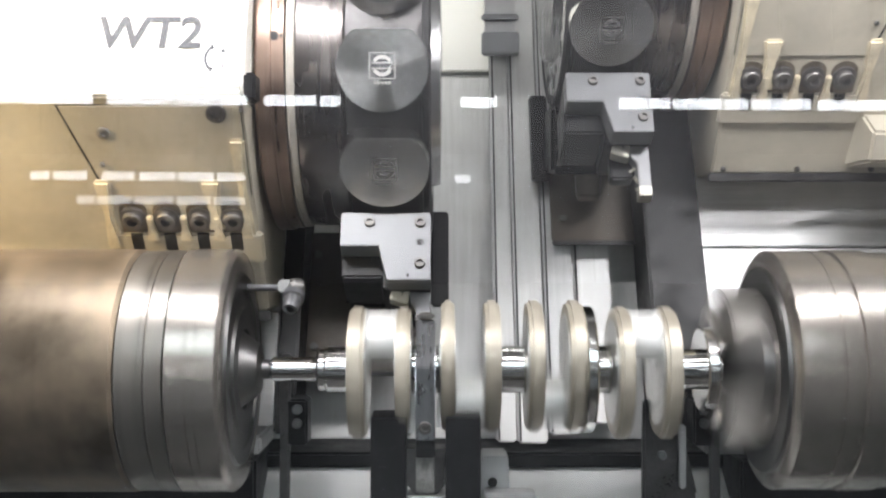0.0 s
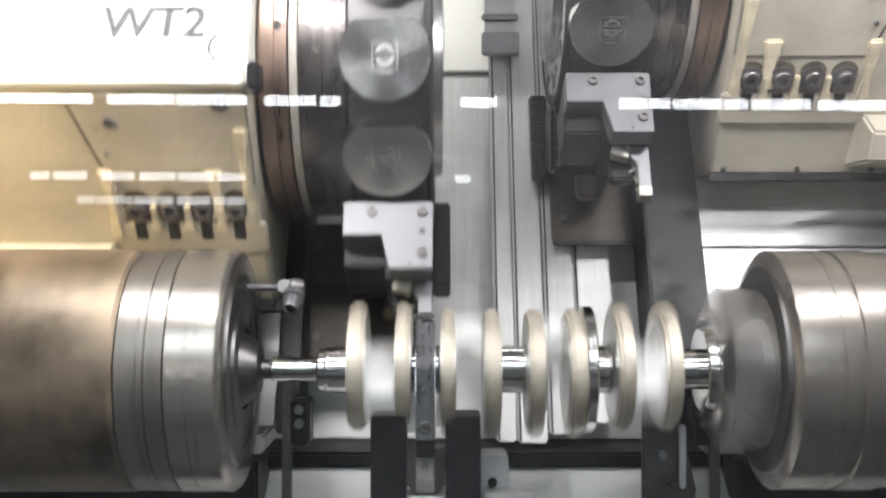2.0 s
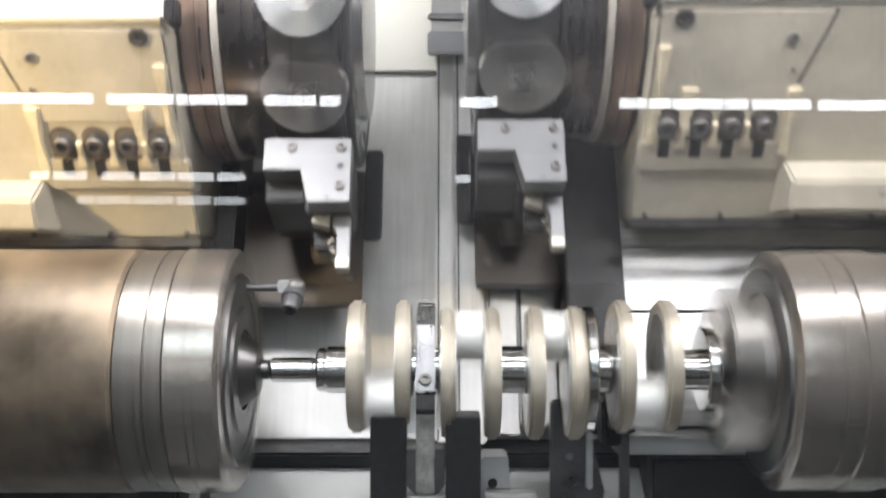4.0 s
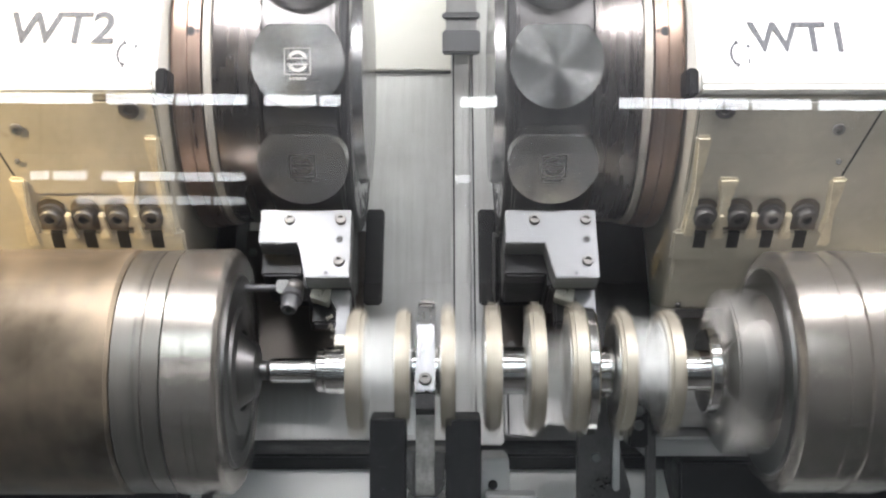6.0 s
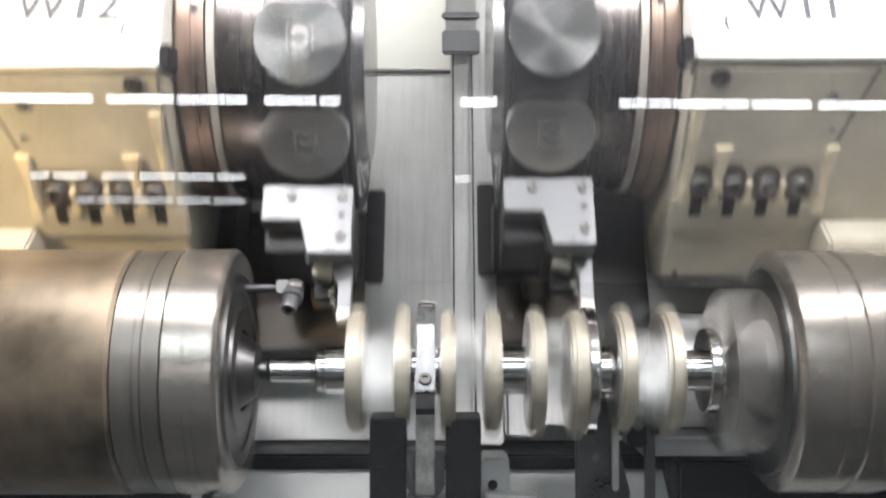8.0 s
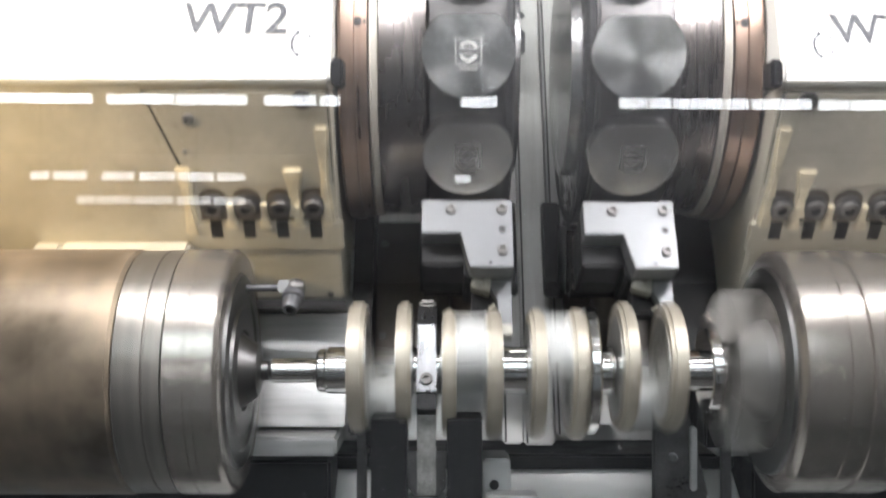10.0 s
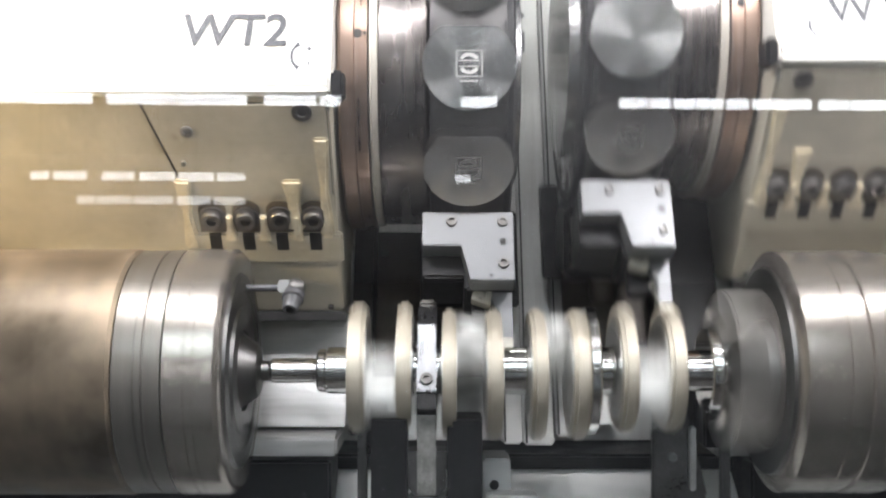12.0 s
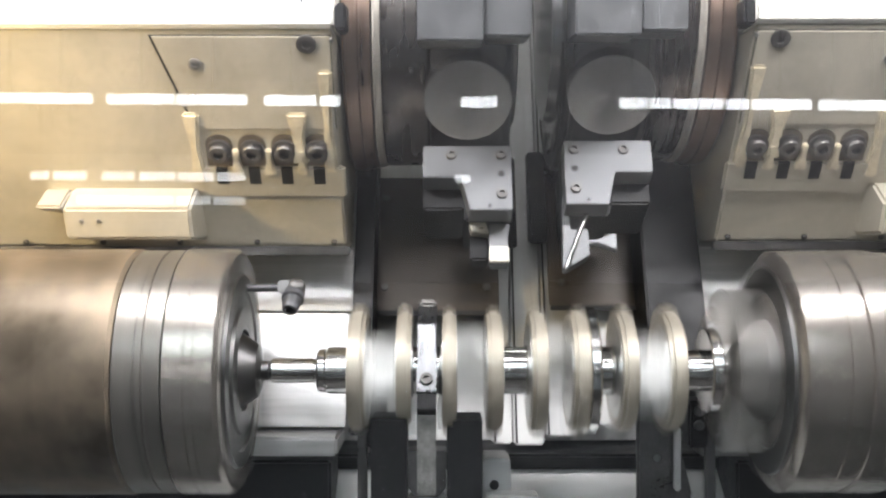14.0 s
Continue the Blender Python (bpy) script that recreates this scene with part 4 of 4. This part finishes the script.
def nozzle():
    t = thing("coolant_nozzle", pose(-0.200, 0.02, 0.10), "grey jointed coolant nozzle on a steel pipe", "coolant nozzle")
    part("pipe", lathe([(-0.09, 0.0045), (0.0, 0.0045)], 20), M_GREY, t)
    part("fitting", box(-0.006, 0.010, -0.008, 0.008, -0.006, 0.010, 0.002), M_SHEET_DULL, t, "steel pipe fitting")
    m = aim((0.014, 0.0, -0.006), (-0.08, -0.75, -0.62))
    part("ball_joint", join(None, lathe([(-0.012, 0.0), (-0.010, 0.008), (-0.004, 0.012), (0.004, 0.012), (0.010, 0.008), (0.012, 0.0)], 24), Matrix.Translation((0.016, 0, 0))), M_SCREW, t, "grey ball joint")
    bm = lathe([(-0.002, 0.013), (0.012, 0.014), (0.014, 0.0115), (0.030, 0.0095), (0.032, 0.0085), (0.032, 0.005), (0.02, 0.005), (0.02, 0)], 32)
    bm.transform(Matrix.Rotation(-math.pi / 2, 4, "Y"))
    part("nozzle_tip", join(None, bm, m), M_GREY, t, "grey nozzle tip")


enclosure()
hall()
machine_lamp("tube_lamp", LAMP_MIDDLE, 0.36, 0.05, "short lit tube lamp above the door window")
for spot in (LAMP_LEFT, LAMP_RIGHT):
    machine_lamp("tube_lamp", spot, 0.55, 0.05, "lit tube lamp hanging from the machine roof")
# body for the added rear fill light
machine_lamp("tube_lamp", LAMP_REAR_FILL, 1.0, 0.05, "added fill lamp brightening the upper wall panel")
machine_lamp("work_lamp", LAMP_WARM, 0.10, 0.10, "small warm work lamp on the machine wall")
bed()
CHUCKS = [chuck_left(), chuck_right()]
spindle_casing()
CRANK = crankshaft()
TURRETS = [turret(-1), turret(1)]
HOUSINGS = [housing(-1), housing(1)]
SADDLES = [saddle(-1), saddle(1)]
COVER = way_cover()
steady_rest()
bed_block()
ARM = clamping_arm()
nozzle()

# travel of the two slides: seconds, x in metres from the reference place, retraction along the slope, index turn in degrees
LEFT = [
    (0.0, -0.1005, 0.0015, 0),
    (0.5, -0.1026, 0.0015, 0),
    (1.0, -0.1019, 0.0015, 0),
    (1.5, -0.0998, 0.0015, 0),
    (1.9, -0.0984, 0.0015, 0),
    (2.0, -0.0978, 0.0168, 0),
    (2.1, -0.0973, 0.0409, 0),
    (2.2, -0.0983, 0.0749, 0),
    (2.3, -0.0986, 0.1128, 0),
    (2.4, -0.0996, 0.1384, 0),
    (2.5, -0.0996, 0.1433, 0),
    (2.8, -0.1003, 0.1433, 0),
    (2.9, -0.1149, 0.1433, 0),
    (3.0, -0.1388, 0.1433, 0),
    (3.2, -0.1955, 0.1442, 0),
    (3.7, -0.2043, 0.1429, 0),
    (4.6, -0.1989, 0.0100, 0),
    (5.3, -0.1986, 0.0048, 0),
    (5.5, -0.1986, 0.0048, 0),
    (6.0, -0.1986, 0.0048, 0),
    (6.5, -0.2014, 0.0048, 0),
    (7.0, -0.2028, 0.0048, 0),
    (7.5, -0.1993, 0.0048, 0),
    (7.85, -0.1966, 0.0048, 0),
    (8.0, -0.1979, 0.0384, 0),
    (8.1, -0.1977, 0.0680, 0),
    (8.2, -0.1969, 0.1014, 0),
    (8.5, -0.1683, 0.1421, 0),
    (9.4, -0.0190, 0.1421, 0),
    (10.1, -0.0006, 0.0063, 0),
    (10.3, -0.0007, 0.0017, 0),
    (10.5, -0.0021, 0.0017, 0),
    (11.0, -0.0048, 0.0017, 0),
    (11.5, -0.0021, 0.0017, 0),
    (12.0, -0.0000, 0.0017, 0),
    (12.2, 0.0007, 0.0048, 0),
    (12.3, 0.0007, 0.0330, 0),
    (12.4, -0.0010, 0.0774, 0),
    (12.5, -0.0019, 0.0998, 0),
    (12.7, -0.0011, 0.1054, 0),
    (13.0, -0.0004, 0.1062, 0),
    (13.1, -0.0003, 0.1078, 0),
    (13.2, -0.0003, 0.1078, 20),
    (13.3, -0.0003, 0.1078, 65),
    (13.4, -0.0004, 0.1062, 105),
    (13.5, -0.0004, 0.1062, 120),
    (13.6, 0.0003, 0.1062, 120),
    (14.0, 0.0001, 0.0966, 120),
]
RIGHT = [
    (0.0, -0.0205, 0.2114, 0),
    (2.7, -0.0205, 0.2114, 0),
    (2.85, -0.0338, 0.2114, 0),
    (3.0, -0.0798, 0.2114, 0),
    (3.2, -0.1376, 0.2114, 0),
    (3.6, -0.1541, 0.2034, 0),
    (4.6, -0.1086, 0.0215, 0),
    (5.3, -0.1061, 0.0048, 0),
    (5.5, -0.1061, 0.0048, 0),
    (6.0, -0.1068, 0.0048, 0),
    (6.5, -0.1089, 0.0048, 0),
    (7.0, -0.1102, 0.0048, 0),
    (7.5, -0.1068, 0.0048, 0),
    (7.8, -0.1067, 0.0063, 0),
    (8.0, -0.1077, 0.0500, 0),
    (8.2, -0.1090, 0.1038, 0),
    (8.5, -0.1031, 0.1322, 0),
    (9.4, -0.0116, 0.1322, 0),
    (10.1, -0.0112, 0.0063, 0),
    (10.3, -0.0115, 0.0032, 0),
    (10.5, -0.0129, 0.0032, 0),
    (11.0, -0.0135, 0.0032, 0),
    (11.5, -0.0108, 0.0032, 0),
    (11.85, -0.0094, 0.0032, 0),
    (12.0, -0.0125, 0.0469, 0),
    (12.1, -0.0149, 0.0680, 0),
    (12.2, -0.0146, 0.0958, 0),
    (12.5, -0.0159, 0.1062, 0),
    (12.8, -0.0166, 0.1062, 0),
    (13.0, -0.0300, 0.1070, 0),
    (13.1, -0.0314, 0.1078, 0),
    (13.2, -0.0314, 0.1078, 50),
    (13.3, -0.0314, 0.1078, 100),
    (13.4, -0.0314, 0.1078, 120),
    (13.6, -0.0315, 0.1070, 120),
    (14.0, -0.0317, 0.1046, 120),
]
# crank angle at known times, degrees; it turns by whole turns more in between
PHASES = [(0.0, 18), (0.5, 75), (1.0, 72), (1.5, 122), (2.0, 115), (2.5, 95), (3.0, 100), (5.5, 75), (6.0, 73), (6.5, 130), (7.0, 105), (7.5, 90), (8.0, 100),
          (10.5, 75), (11.0, 73), (11.5, 132), (12.0, 120), (12.5, 96), (13.0, 100), (13.5, 52), (14.0, 95)]
RATE = 86.0


def motions():
    for rows, tur, hou, sad, x in ((LEFT, TURRETS[0], HOUSINGS[0], SADDLES[0], LX), (RIGHT, TURRETS[1], HOUSINGS[1], SADDLES[1], RX)):
        walk(tur, [(t, pose(x + dx, CY + BACK * r, CZ + UP * r, turn)) for t, dx, r, turn in rows])
        walk(hou, [(t, pose(x + dx, CY + BACK * r, CZ + UP * r)) for t, dx, r, turn in rows])
        walk(sad, [(t, pose(x + dx, CY, CZ)) for t, dx, r, turn in rows])
    walk(COVER, [(t, pose(0.105 + 0.75 * dx, 0.38, 0.2)) for t, dx, r, turn in RIGHT])
    spin = []
    for (t0, a0), (t1, a1) in zip(PHASES, PHASES[1:]):
        n = frame(t1) - frame(t0)
        total = a1 - a0 + 360 * round((RATE * n - (a1 - a0)) / 360)
        spin += [(t0 + k / FPS, a0 + total * k / n) for k in range(n)]
    spin.append((14.0, PHASES[-1][1]))
    for ob, x in ((CRANK, 0.0), (CHUCKS[0], -0.248), (CHUCKS[1], 0.392)):
        walk(ob, [(t, pose(x, 0, 0, a)) for t, a in spin])
    lever = [(0.0, 0), (2.7, 0), (2.85, -3), (3.0, -8), (3.2, -13), (4.2, -30), (14.0, -30)]
    walk(ARM, [(t, pose(-0.021, 0.050, -0.062, a)) for t, a in lever])


motions()
